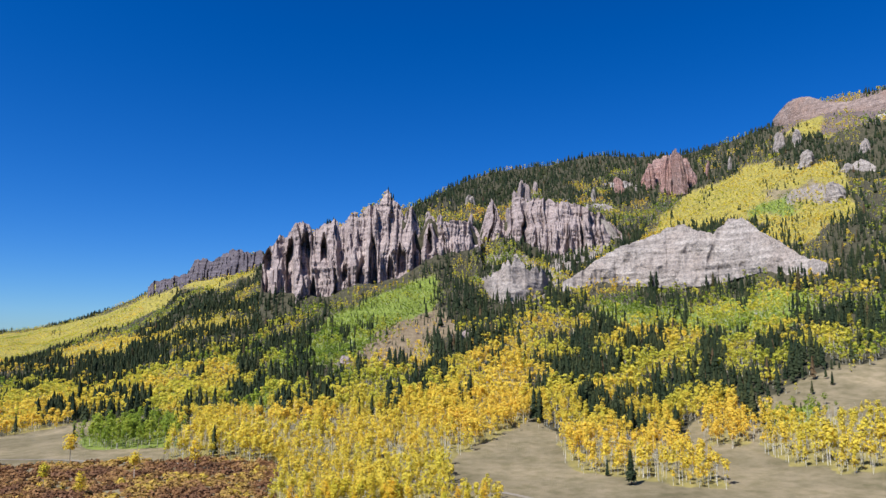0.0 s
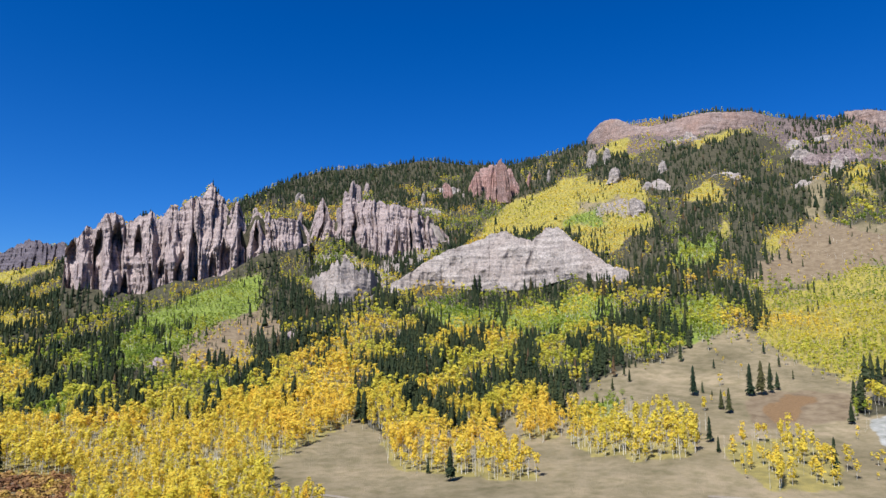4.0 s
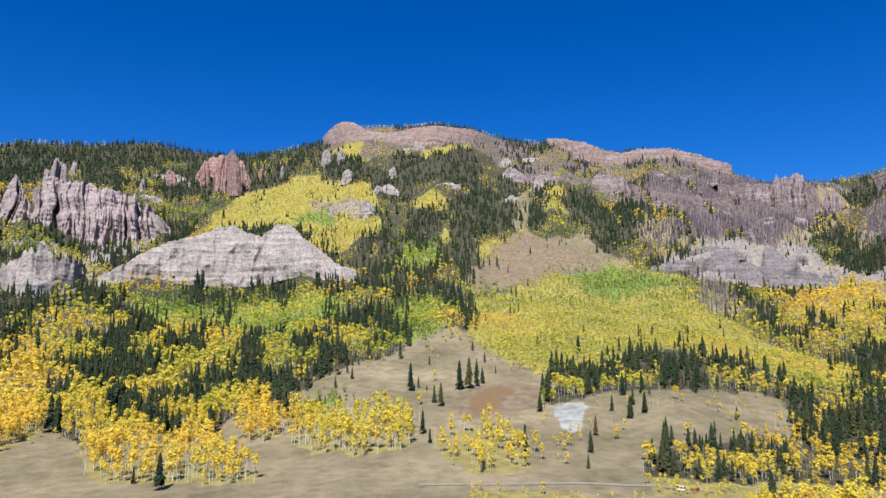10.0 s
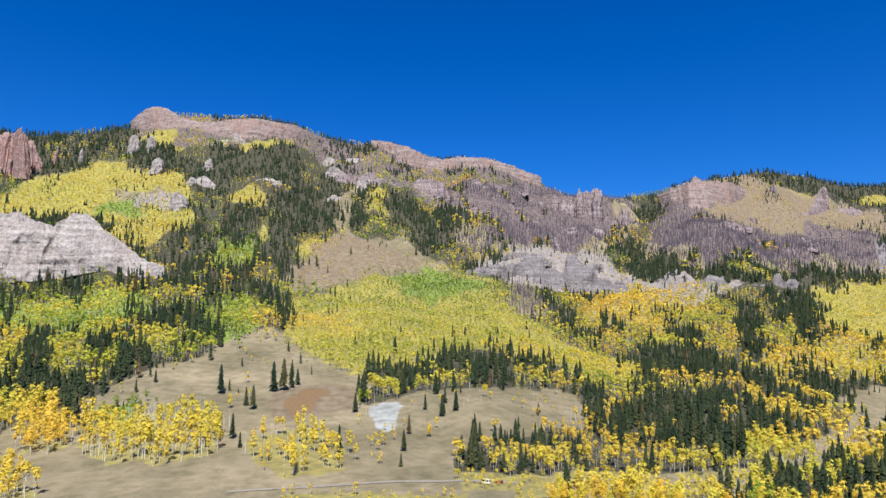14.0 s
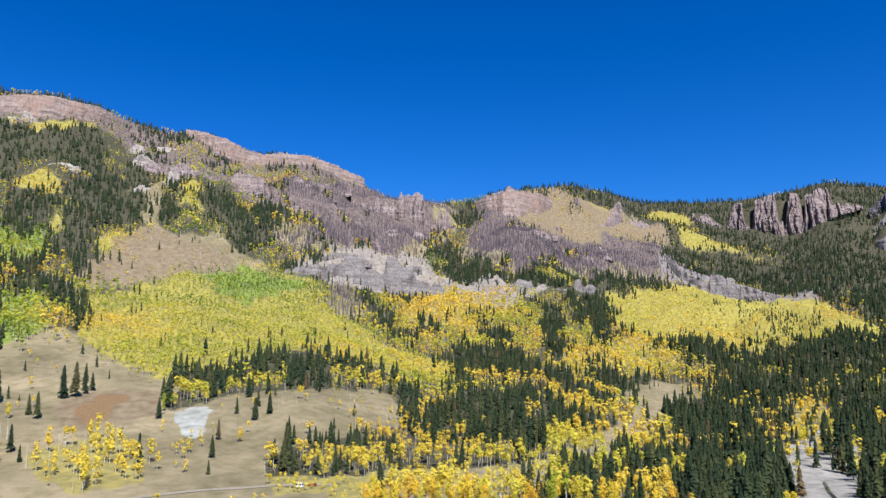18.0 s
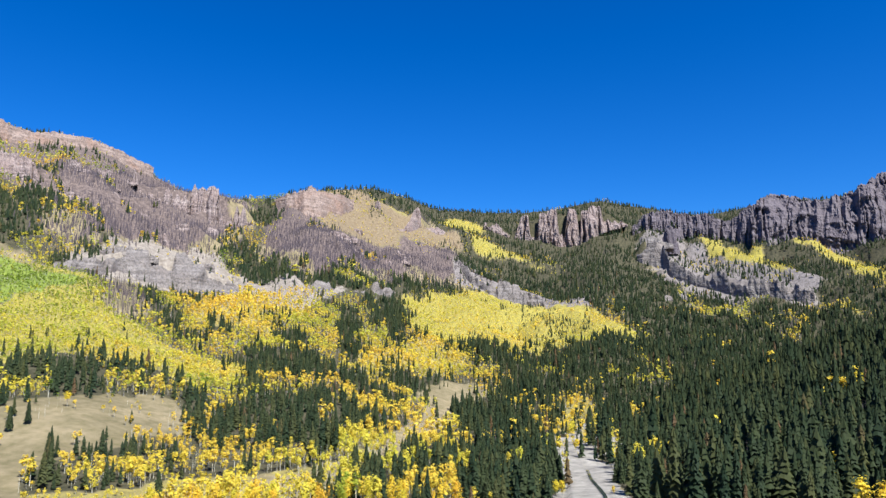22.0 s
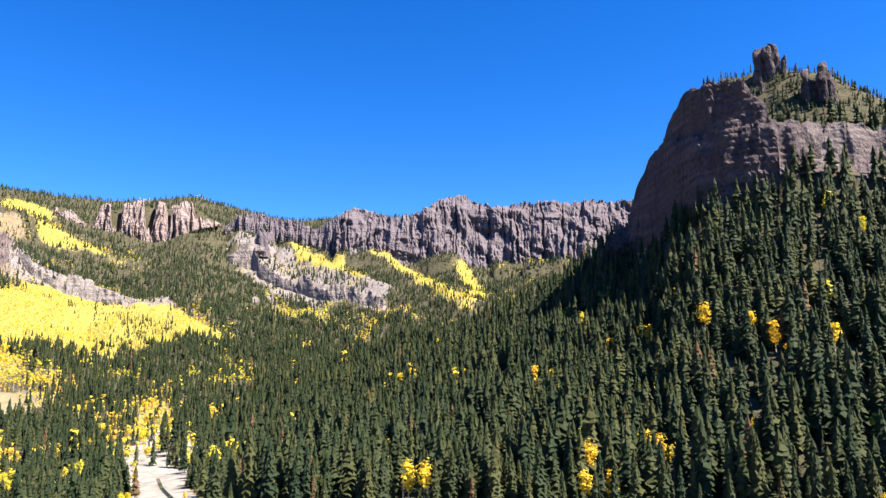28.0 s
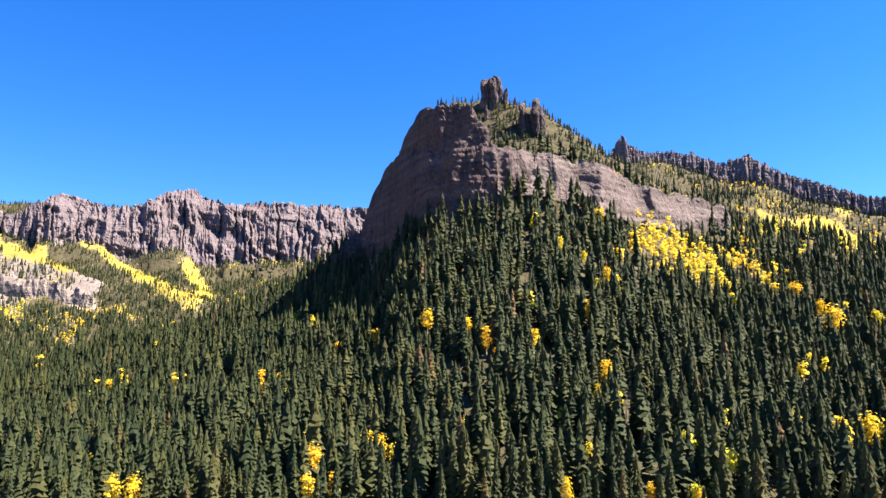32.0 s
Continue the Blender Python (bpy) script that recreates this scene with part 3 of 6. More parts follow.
zone('slope_forest', (36.5, 2028), (39.4, 2449), (41.7, 2500), (42.6, 2102), (41.8, 1660), (39.9, 1387), (37.8, 1245), (36.9, 1366), (35.8, 1554), (36.3, 1751))
zone('slope_forest', (30.6, 1350), (33.2, 1540), (36, 1438), (36.9, 1257), (36, 1076), (32.2, 1108), (29.7, 1231))
zone('slope_mix', (28, 2028), (31.3, 2040), (36.5, 2004), (36, 1736), (33.2, 1741), (32, 1559), (30.4, 1545), (30.6, 1789))
zone('bare_few', (38, 1069), (40.4, 1322), (42.5, 1554), (44.3, 1549), (45.1, 1354), (50.5, 1326), (45.3, 1177), (40.5, 1076))
zone('gold_shrub', (33.6, 1720), (35.8, 1736), (36.1, 1582), (34.6, 1573))
zone('gold_shrub', (39.7, 1354), (41.8, 1416), (41.3, 1310), (39.9, 1287))
zone('gold_shrub', (43.7, 1974), (45.7, 1832), (48.3, 1587), (47.6, 1472), (46.1, 1582), (44.5, 1715))
zone('gold_shrub', (27.5, 2508), (30.3, 2341), (30.7, 2052), (29, 2205))
zone('gold_shrub', (34.1, 2127), (37, 2232), (39.4, 2412), (38.6, 2259), (36.5, 2108), (34.6, 2059))
zone('slope_forest', (45.2, 1767), (48.3, 1783), (51.3, 1573), (52.9, 1354), (51.1, 1322), (48.2, 1477), (46.3, 1582))
zone('lime', (32.7, 1287), (36, 1334), (36.4, 1152), (33.2, 1125))
zone('dark_forest', (71.8, 2745), (75.7, 3028), (79.3, 3329), (81.5, 3486), (85.8, 3745), (88.6, 3903), (88.4, 3591), (90.1, 3302), (93, 2869), (89.2, 2904), (85.9, 3167), (83.6, 3263), (81.5, 3372), (79.3, 3224), (75.7, 2869), (73.9, 2827))
zone('burnt_gold', (71.1, 2695), (74.8, 2835), (79.3, 2878), (83.8, 2869), (79.2, 2369), (74.7, 2205), (72, 2212))
zone('dead', (51.5, 2040), (57.9, 2515), (63.5, 2586), (66.4, 2584), (66.6, 2108), (61.7, 1927), (58.9, 1854), (55.2, 1531), (53, 1391), (51.7, 1526), (52.5, 1810))
zone('dead', (67.3, 1992), (71, 2115), (75.6, 2096), (80.1, 2427), (83.5, 2456), (84.7, 2348), (82.1, 2077), (75.6, 1685), (70.1, 1655), (67.3, 1848))
zone('gold_low', (75, 2727), (77.5, 2743), (78.2, 2752), (76.1, 2584))
zone('gold_low', (81.3, 3263), (84.9, 3176), (84, 3037), (81.5, 3074))
zone('gold_low', (84.4, 2992), (87.7, 2895), (90.4, 2703), (90.4, 2631), (87.6, 2752), (84.7, 2835))
zone('bare_few', (53.5, 1354), (57.1, 1616), (59.8, 1741), (63.6, 1625), (68.7, 1499), (68.4, 1433), (63.6, 1442), (60.8, 1375), (58, 1404), (55.3, 1314))
zone('gold_field', (78.5, 1635), (81.3, 1893), (85.9, 2238), (90.6, 2090), (94.9, 1916), (97.6, 1773), (97.6, 1616), (93.4, 1592), (88.8, 1451), (85.7, 1442), (81.1, 1346), (79, 1442))
zone('dark_forest', (75.1, 1383), (78.2, 1675), (78.7, 1354), (76.3, 1223))
zone('dead', (56, 1132), (57.3, 1346), (58.9, 1358), (59.4, 1105), (57.6, 1007))
zone('gold', (61.7, 1212), (65.9, 1421), (70.1, 1412), (71, 1287), (67.7, 1105), (65, 1115), (62.7, 1149))
zone('gold', (75.9, 1044), (81.5, 1287), (82.1, 1198), (76.7, 972))
zone('bare', (80.1, 937), (83.1, 1053), (86.9, 1095), (83.4, 829), (80, 620), (77.9, 549), (77.9, 620), (80.5, 795))
zone('belt', (62.7, 631), (70.9, 767), (75.3, 727), (77.5, 639), (74.4, 518), (68.6, 514), (63.6, 536))
zone('valleywood', (83.9, 891), (87.9, 1115), (91.8, 1395), (97.4, 1395), (97, 781), (93, 854), (90.8, 776), (87.7, 666), (83.7, 611))
zone('gold_fringe', (52.2, 388), (58.3, 397), (72.1, 456), (72.3, 414), (59.2, 360), (52.3, 363))
zone('dark_forest', (90.6, 2948), (94.6, 3234), (97.5, 3496), (99.3, 3010), (99.8, 2405), (94.7, 2272), (91.5, 2678))
zone('dark_forest', (104.6, 3506), (107.3, 3196), (113.8, 2939), (120.3, 2623), (118.9, 2384), (115.7, 1974), (112.9, 1837), (110.6, 2286), (106.5, 2793))
zone('scree', (98.1, 3037), (99.5, 3111), (101.1, 2861), (102.9, 2852), (104.7, 2655), (107.4, 2530), (109.3, 2456), (110.8, 2245), (108.3, 2272), (104.7, 2419), (102, 2471), (99.8, 2584), (98.9, 2760))
zone('gold_low', (101.9, 3623), (103.7, 3273), (105.5, 3064), (108.3, 2695), (109.6, 2493), (107.4, 2576), (105.1, 2776), (103.5, 3074), (101.9, 3423))
zone('gold_low', (108.7, 3342), (110.6, 3176), (113, 2719), (115.2, 2286), (117.2, 2040), (115.2, 2090), (112.9, 2456), (111.1, 2768), (108.8, 3001))
zone('gold_low', (115.7, 2939), (117.7, 2662), (118.8, 2391), (118, 2040), (116.1, 2046), (116.9, 2355), (115.7, 2727))
zone('gold_low', (111.3, 2218), (113.4, 1876), (112.8, 1893), (111.1, 2121))
zone('gold_low', (82.1, 3393), (83.6, 3372), (85.2, 3253), (85.5, 3120), (84.6, 3148), (82.1, 3186))
zone('gold_low', (84.1, 2992), (86.5, 2878), (88, 2835), (90.4, 2695), (90.5, 2615), (88.8, 2719), (86.1, 2801), (84.1, 2869))
zone('gold_low', (93.1, 2384), (93.9, 2306), (95.2, 2127), (94.4, 2166))
zone('mixed_gold', (101.2, 2299), (104.7, 2362), (108.3, 2245), (104.7, 1980), (102.1, 2040))
zone('hilltop', (137.3, 800), (139, 765), (143, 765), (147, 790), (152, 830), (158, 910), (158, 1150), (137.3, 1150))
zone('gold_patch', (151, 744), (154.3, 834), (157, 867), (156.7, 807), (159.1, 805), (162.8, 774), (163.1, 740), (159.3, 720), (156.1, 691), (153.2, 672), (150.2, 641))
zone('gold_low', (161.3, 2225), (164.3, 2391), (167.1, 2500), (169.1, 2369), (169, 1079), (166.3, 2272), (163.5, 2245), (161.4, 2172))
zone('gold_low', (166.2, 2727), (167.9, 2695), (168.2, 2623), (165.8, 2615))
zone('mixed', (159.3, 2232), (160.9, 2225), (163.5, 983), (161.5, 923), (159.6, 929))
zone('bare', (66, 382), (67.2, 414), (71.6, 453), (76.7, 526), (79.3, 647), (80.2, 618), (77.2, 482), (71.7, 403), (70, 380))
zone('river', (90.7, 762), (92.2, 817), (93.1, 865), (93.8, 865), (93.4, 772), (95.9, 742), (96.1, 639), (94.2, 649), (96.2, 467), (97.3, 383), (97.6, 325), (90.6, 325), (90.8, 403), (91.6, 484), (90.4, 647))
zone('gold_open', (91.7, 1038), (94.1, 1044), (93.4, 872), (92.7, 628), (91.8, 630), (91.5, 849))
zone('hilltop', (133.6, 4085), (135.5, 4060), (137.5, 4034), (145.1, 3286), (151.4, 2629), (159.3, 2266), (157.7, 2277), (146.9, 815), (138.9, 847))
zone('bare', (129, 860), (131, 850), (134, 780), (136.9, 760), (137.3, 1000), (133, 1100), (129, 1100))
zone('mixed', (159.6, 947), (164.2, 2311), (164.1, 930), (160.3, 865))
# bare rock, scree and earth by plan
bare_zone('pink', (26, 2488), (27.6, 2507), (33.8, 2500), (39.4, 2489), (46, 2500), (57.3, 2523), (63.1, 2581), (66, 2137), (55.3, 1563), (51.7, 1833), (43.2, 2000), (40.4, 2153), (38, 2302), (30.8, 2110))
bare_zone('pale', (52.8, 1278), (58.5, 1712), (62.1, 1860), (65.8, 1601), (73.7, 1500), (74.4, 1403), (69.8, 1336), (61.5, 1361), (56.2, 1267))
bare_zone('pink', (68.4, 2648), (70.2, 2652), (72.9, 2175), (78.1, 2350), (83.4, 2803), (83.3, 2339), (72.3, 1607), (67.4, 2015))
bare_zone('earth', (70.2, 2652), (74.8, 2940), (78.2, 2801), (83, 2991), (83.4, 2803), (78.1, 2350), (72.9, 2175))
bare_zone('far', (83, 2591), (90.3, 2295), (93.6, 2073), (93.5, 1940), (88.4, 2082), (82.9, 2239))
bare_zone('far', (97.9, 3324), (99.7, 3475), (104.6, 2924), (110.6, 2450), (110.6, 2209), (102, 2422), (99.3, 2745))
bare_zone('pale', (3.1, 1363), (5.5, 1509), (8.7, 1388), (10.1, 1561), (14.6, 1680), (14.5, 1569), (10.5, 1351), (8.2, 1142), (4, 1134))
bare_zone('pale', (26.2, 1715), (28.8, 1622), (29.5, 1502), (26.5, 1595))
bare_zone('earth', (-9.6, 812), (-6.5, 927), (-0.1, 1090), (1.3, 924), (-3.8, 764), (-7.4, 755))
bare_zone('rust', (38.2, 556), (40.6, 616), (42.1, 601), (40.6, 545), (38.6, 524))
bare_zone('white', (44.6, 521), (45.4, 540), (47.2, 556), (47.9, 551), (46.9, 517), (46.3, 481), (45.4, 492))
bare_zone('earth', (37, 597), (40.6, 636), (44.2, 613), (44.2, 524), (37.1, 516))
bare_zone('earth', (40.5, 1140), (44.2, 1428), (47, 1388), (48.8, 1297), (45.1, 1206))
bare_zone('gravel', (90.7, 762), (92.2, 817), (93.1, 865), (93.8, 865), (93.4, 772), (95.9, 742), (96.1, 639), (94.2, 649), (96.2, 467), (97.3, 383), (97.6, 325), (90.6, 325), (90.8, 403), (91.6, 484), (90.4, 647))
bare_zone('far', (98.1, 3037), (99.5, 3111), (101.1, 2861), (102.9, 2852), (104.7, 2655), (107.4, 2530), (109.3, 2456), (110.8, 2245), (108.3, 2272), (104.7, 2419), (102, 2471), (99.8, 2584), (98.9, 2760))
bare_zone('pale', (53.5, 1354), (57.1, 1616), (59.8, 1741), (63.6, 1625), (68.7, 1499), (68.4, 1433), (63.6, 1442), (60.8, 1375), (58, 1404), (55.3, 1314))
bare_zone('earth', (38, 1069), (40.4, 1322), (42.5, 1554), (44.3, 1549), (45.1, 1354), (50.5, 1326), (45.3, 1177), (40.5, 1076))
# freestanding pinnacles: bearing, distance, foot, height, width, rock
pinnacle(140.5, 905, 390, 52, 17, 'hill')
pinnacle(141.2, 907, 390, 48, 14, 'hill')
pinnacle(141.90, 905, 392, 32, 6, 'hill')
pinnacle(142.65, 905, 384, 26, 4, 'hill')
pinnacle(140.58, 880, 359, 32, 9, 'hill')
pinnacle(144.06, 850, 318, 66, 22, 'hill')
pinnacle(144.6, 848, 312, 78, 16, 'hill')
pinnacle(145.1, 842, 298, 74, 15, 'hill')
pinnacle(-7.95, 793, 37, 23, 17, 'castle')
pinnacle(-5.24, 751, 39, 20, 10, 'pale')
pinnacle(1.82, 879, 68, 21, 17, 'castle')
pinnacle(0.90, 873, 66, 20, 10, 'castle')
pinnacle(-1.07, 1774, 341, 65, 23, 'castle')
pinnacle(-0.36, 1701, 316, 68, 19, 'castle')
pinnacle(0.82, 1657, 303, 57, 16, 'castle')
pinnacle(2.32, 1747, 337, 62, 13, 'castle')
pinnacle(4.07, 1725, 333, 95, 20, 'castle')
pinnacle(6.38, 2069, 470, 80, 23, 'castle')
pinnacle(7.04, 2073, 470, 73, 23, 'castle')
pinnacle(6.09, 1858, 384, 92, 21, 'castle')
pinnacle(5.52, 1791, 358, 63, 14, 'castle')
pinnacle(7.64, 2189, 520, 53, 21, 'castle')
pinnacle(2.42, 2045, 457, 48, 30, 'pale')
pinnacle(26.38, 2156, 597, 66, 31, 'pale')
pinnacle(27.57, 2093, 592, 54, 24, 'pale')
pinnacle(27.65, 2133, 615, 42, 14, 'pale')
pinnacle(22.86, 2177, 562, 51, 14, 'pale')
pinnacle(21.20, 2205, 557, 56, 14, 'red')
pinnacle(18.19, 2098, 492, 128, 34, 'red')
pinnacle(19.40, 2074, 484, 136, 37, 'red')
pinnacle(16.95, 2147, 513, 88, 28, 'red')
pinnacle(28.12, 1866, 486, 48, 39, 'pale')
pinnacle(29.98, 1529, 334, 47, 37, 'pale')
pinnacle(31.94, 1876, 499, 49, 33, 'pale')
pinnacle(14.58, 2121, 504, 59, 31, 'red')
pinnacle(12.45, 1991, 449, 56, 19, 'pale')
pinnacle(62.30, 2373, 509, 47, 31, 'pinkgrey')
pinnacle(63.58, 2397, 513, 55, 43, 'pinkgrey')
pinnacle(65.83, 2408, 504, 45, 27, 'pinkgrey')
pinnacle(64.65, 2337, 482, 36, 23, 'pinkgrey')
pinnacle(57.81, 2309, 555, 50, 15, 'pinkgrey')
pinnacle(55.69, 2068, 495, 54, 23, 'pinkgrey')
pinnacle(71.16, 2443, 534, 84, 40, 'pink')
pinnacle(79.73, 2825, 530, 103, 37, 'pinkgrey')
pinnacle(76.62, 2684, 564, 55, 22, 'pinkgrey')
pinnacle(98.36, 2984, 427, 88, 48, 'palegrey')
pinnacle(99.15, 2984, 416, 91, 34, 'palegrey')
pinnacle(100.30, 3128, 448, 128, 46, 'far')
pinnacle(151.39, 2616, 749, 110, 38, 'far')
pinnacle(160.94, 2702, 689, 81, 35, 'far')
pinnacle(156.99, 2657, 717, 71, 22, 'far')
# single trees: bearing, distance, 0 spruce or 1 aspen, height
SINGLE += [
    (-27.34, 448.9, 1, 18.2), (-23.11, 392.2, 1, 13.3), (-18.92, 402.1, 1, 16.9), (-28.91, 379.7, 1, 12.9), (-26.61, 359.3, 1, 11.6), (14.67, 379.9, 0, 18.4),
    (12.91, 396.8, 0, 9), (-27.2, 573, 0, 9.3), (33.52, 592.8, 0, 24), (37.47, 590.6, 0, 24.9), (38.24, 595.7, 0, 26.5), (38.83, 608.1, 0, 18.7),
    (35.97, 537.6, 0, 18.3), (35.43, 546.9, 0, 14.2), (28.83, 630.2, 0, 11.2), (27.52, 605.4, 0, 10.8), (47.77, 438.9, 0, 13.5), (50.91, 520.9, 0, 14.3),
    (51.94, 532.4, 0, 15.5), (51.06, 548.8, 0, 13.3), (43.89, 535.1, 0, 13), (53.52, 442.9, 0, 18.6),
]
SINGLE += [
    (53.29, 469.3, 0, 13.7), (34.51, 464.3, 0, 15.8), (35.09, 445.6, 0, 9.4), (41.63, 914.9, 0, 11.8), (43.32, 1295.4, 0, 14.7), (34.2, 541.3, 1, 10.5),
    (49.76, 472.8, 1, 9.9), (54.28, 575, 1, 11.2), (30.17, 847.5, 1, 15.1), (43.88, 532.2, 0, 14.6), (50.82, 515.5, 0, 15.9), (51.95, 528.7, 0, 16.3),
    (48.19, 479, 0, 13.2), (47.82, 439.2, 0, 10.7), (53.36, 452.7, 0, 15.4), (53.84, 466.3, 0, 12.8), (16.69, 1167.8, 0, 32), (17.11, 1154.7, 0, 35.6),
    (17.54, 1174.5, 0, 28.1), (20.78, 1151.3, 0, 23.6), (21.27, 1151.2, 0, 25.6), (22.4, 1136.5, 0, 25.3),
]
SINGLE += [
    (26.05, 1063.1, 0, 26.8), (26.6, 1034.3, 0, 29.6), (27.08, 1007.5, 0, 30.5), (27.56, 1005.5, 0, 28.8), (27.97, 1008.1, 0, 22.1), (148.3, 527.5, 1, 23.8),
    (133.62, 603, 1, 16.6), (135.39, 515.9, 1, 23.3), (138.69, 500.9, 1, 16.3), (140.24, 478.8, 1, 20.4), (144.02, 481.8, 1, 16.9), (140.96, 461.8, 1, 15.1),
    (130.55, 605.8, 1, 24.3), (131.37, 585.1, 1, 23.5), (128.22, 606, 1, 19.8), (126.15, 725.1, 1, 21.8), (124.76, 780.5, 1, 17.6), (122.24, 585.5, 1, 25),
    (123.68, 592.8, 1, 16.4), (124.82, 575.3, 1, 15.9), (130.68, 388.6, 1, 20.5), (131.66, 381.7, 1, 19.2),
]
SINGLE += [
    (126.33, 362, 1, 23.6), (126.15, 333.1, 1, 17.6), (128.1, 334.3, 1, 17.6), (149.56, 453.7, 1, 20.5), (167.58, 439.7, 1, 27.6), (139.2, 626.8, 1, 14.2),
    (146.36, 629, 1, 15.8), (108.97, 557.5, 1, 18.2), (109.88, 587.5, 1, 19.2), (106.79, 537.3, 1, 20.2), (112.36, 743.6, 1, 24.3), (111.44, 749.7, 1, 22.6),
    (117.13, 570, 1, 15.7), (148.92, 433.7, 1, 14.1), (165.82, 669.3, 1, 38.6), (165.05, 724.4, 1, 23.6), (163.49, 742, 1, 26.1), (168.44, 754, 1, 22.7),
    (150.65, 589.6, 1, 22.2), (149.95, 607.1, 1, 18.3), (148.23, 627.9, 1, 14.2), (149.51, 706.3, 1, 26.6),
]
SINGLE += [
    (93.58, 712.7, 0, 35.8), (93.93, 686.8, 0, 27.8), (94.38, 670.7, 0, 35.8), (94.79, 703.4, 0, 39.8), (95.14, 698, 0, 22.6), (92.3, 948.4, 1, 16.9),
    (92.43, 863.2, 1, 16.8), (92.11, 770.2, 1, 15), (92.28, 776.5, 1, 16.3), (92.54, 658.2, 1, 12.8), (92.81, 684.1, 1, 10), (91.09, 498.2, 1, 10.5),
    (91.44, 419.5, 1, 9.5), (91, 414.5, 1, 10.1), (95.36, 410.4, 1, 5.3), (91.29, 738.2, 1, 8.4),
]
# spurs that stand out from the slopes: bearing and distance of both ends
SPURS = [(101.4, 3517, 109.6, 2441), (108.7, 3120, 116.6, 2080), (115.7, 2818, 118.4, 2250), (81.2, 3092, 90.4, 2670)]
# deep clefts of the fluted cliff: bearing, half width, lower and upper end as shares of its height
CLEFTS = [(-14.11, 0.32, 0.04, 1.05), (-12.33, 0.27, 0.17, 0.92), (-11.11, 0.36, 0.41, 0.91), (-9.65, 0.26, 0.59, 0.89), (-8.74, 0.22, -0.01, 0.28), (-7.94, 0.2, 0.31, 0.54), (-5.7, 0.29, 0.01, 0.64), (-4.23, 0.27, 0.17, 0.42), (-3.34, 0.34, 0.25, 0.61), (-2.08, 0.32, 0.18, 0.76), (-1.0, 0.18, 0.35, 0.8), (-10.52, 0.19, 0.18, 0.41)]
TRACKS = [[(-33.79, 521.9), (-31.55, 491.9), (-28.17, 477.3), (-24.93, 443.3), (-20.73, 422.2), (-16.69, 407.3), (-14.6, 402.1)],
    [(-6.35, 374.9), (-1, 380.6), (3.03, 361.3), (5.25, 352.9), (8.32, 337.6)],
    [(82.71, 787.7), (83.37, 832.9), (84.45, 907.3), (84.17, 934.3)],
    [(33.77, 361.8), (40.71, 365.2), (46.95, 372.9), (52.32, 375.6), (57.15, 374.8)]]
VAN = (54.6, 369.2)
CREEK = [(94.6, 324.9), (94.9, 360), (94.7, 406.6), (94.2, 450), (93.6, 504.2), (93.4, 560)]


# ---- land form ----
def hash_grid(ix, iy, seed):
    h = (ix * 374761393 + iy * 668265263 + seed * 974634777) & 0xFFFFFFFF
    h = ((h ^ (h >> 13)) * 1274126177) & 0xFFFFFFFF
    return ((h ^ (h >> 16)) & 0xFFFF) / 65535.0


def wave(x, y, seed=0):
    """Smooth noise between 0 and 1 on arrays."""
    x, y = np.asarray(x, float), np.asarray(y, float)
    ix, iy = np.floor(x).astype(np.int64), np.floor(y).astype(np.int64)
    fx, fy = x - ix, y - iy
    fx, fy = fx * fx * (3 - 2 * fx), fy * fy * (3 - 2 * fy)
    a, b = hash_grid(ix, iy, seed), hash_grid(ix + 1, iy, seed)
    c, d = hash_grid(ix, iy + 1, seed), hash_grid(ix + 1, iy + 1, seed)
    return (a * (1 - fx) + b * fx) * (1 - fy) + (c * (1 - fx) + d * fx) * fy


def fbm(x, y, octaves=4, seed=0):
    v, amp, tot = 0, 1, 0
    for o in range(octaves):
        v = v + amp * wave(x * 2 ** o, y * 2 ** o, seed + o * 7)
        tot += amp
        amp *= 0.5
    return v / tot


def crest_noise(x, y, octaves, seed):
    """Noise with sharp crests and broad hollows, 0 to 1."""
    v, amp, tot = 0, 1, 0
    for o in range(octaves):
        v = v + amp * (1 - np.abs(2 * wave(x * 2.1 ** o, y * 2.1 ** o, seed + o * 5) - 1)) ** 1.3
        tot += amp
        amp *= 0.55
    return v / tot


AZ = np.arange(-50, 190, 0.05)
EZ = 75.0
FOOT_ANGLE = -13.0
FOOT_DIST = EZ / math.tan(13 * DEG)


def along(rows, col, spread):
    q = np.array(rows, float)
    v = np.interp(AZ, q[:, 0], q[:, col])
    k = np.exp(-0.5 * (np.arange(-60, 61) * 0.05 / spread) ** 2)
    return np.convolve(np.pad(v, 60, 'edge'), k / k.sum(), 'valid')


CREST = CREST_A + CREST_B + CREST_C
crest_r = along(CREST, 1, 1.5)
crest_e = along([(a, math.atan2(h - EZ, r) / DEG) for a, r, h in CREST], 1, 0.35)
bulge = along(BULGE, 1, 2)
hill_r = along(HILL, 1, 0.35)
hill_e = along([(a, math.atan2(h - EZ, r) / DEG) for a, r, h in HILL], 1, 0.35)


def slope_height(r, cr, ce, pw):
    """Height of a mountainside that rises in one sweep from the valley to its crest, and falls behind it."""
    w = np.clip(np.log(np.maximum(r, FOOT_DIST) / FOOT_DIST) / np.log(cr / FOOT_DIST), 0, 1) ** (1 / pw)
    e = FOOT_ANGLE + w * (ce - FOOT_ANGLE)
    z = EZ + np.maximum(r, FOOT_DIST) * np.tan(e * DEG)
    top = EZ + cr * np.tan(ce * DEG)
    return np.where(r > cr, top, z)


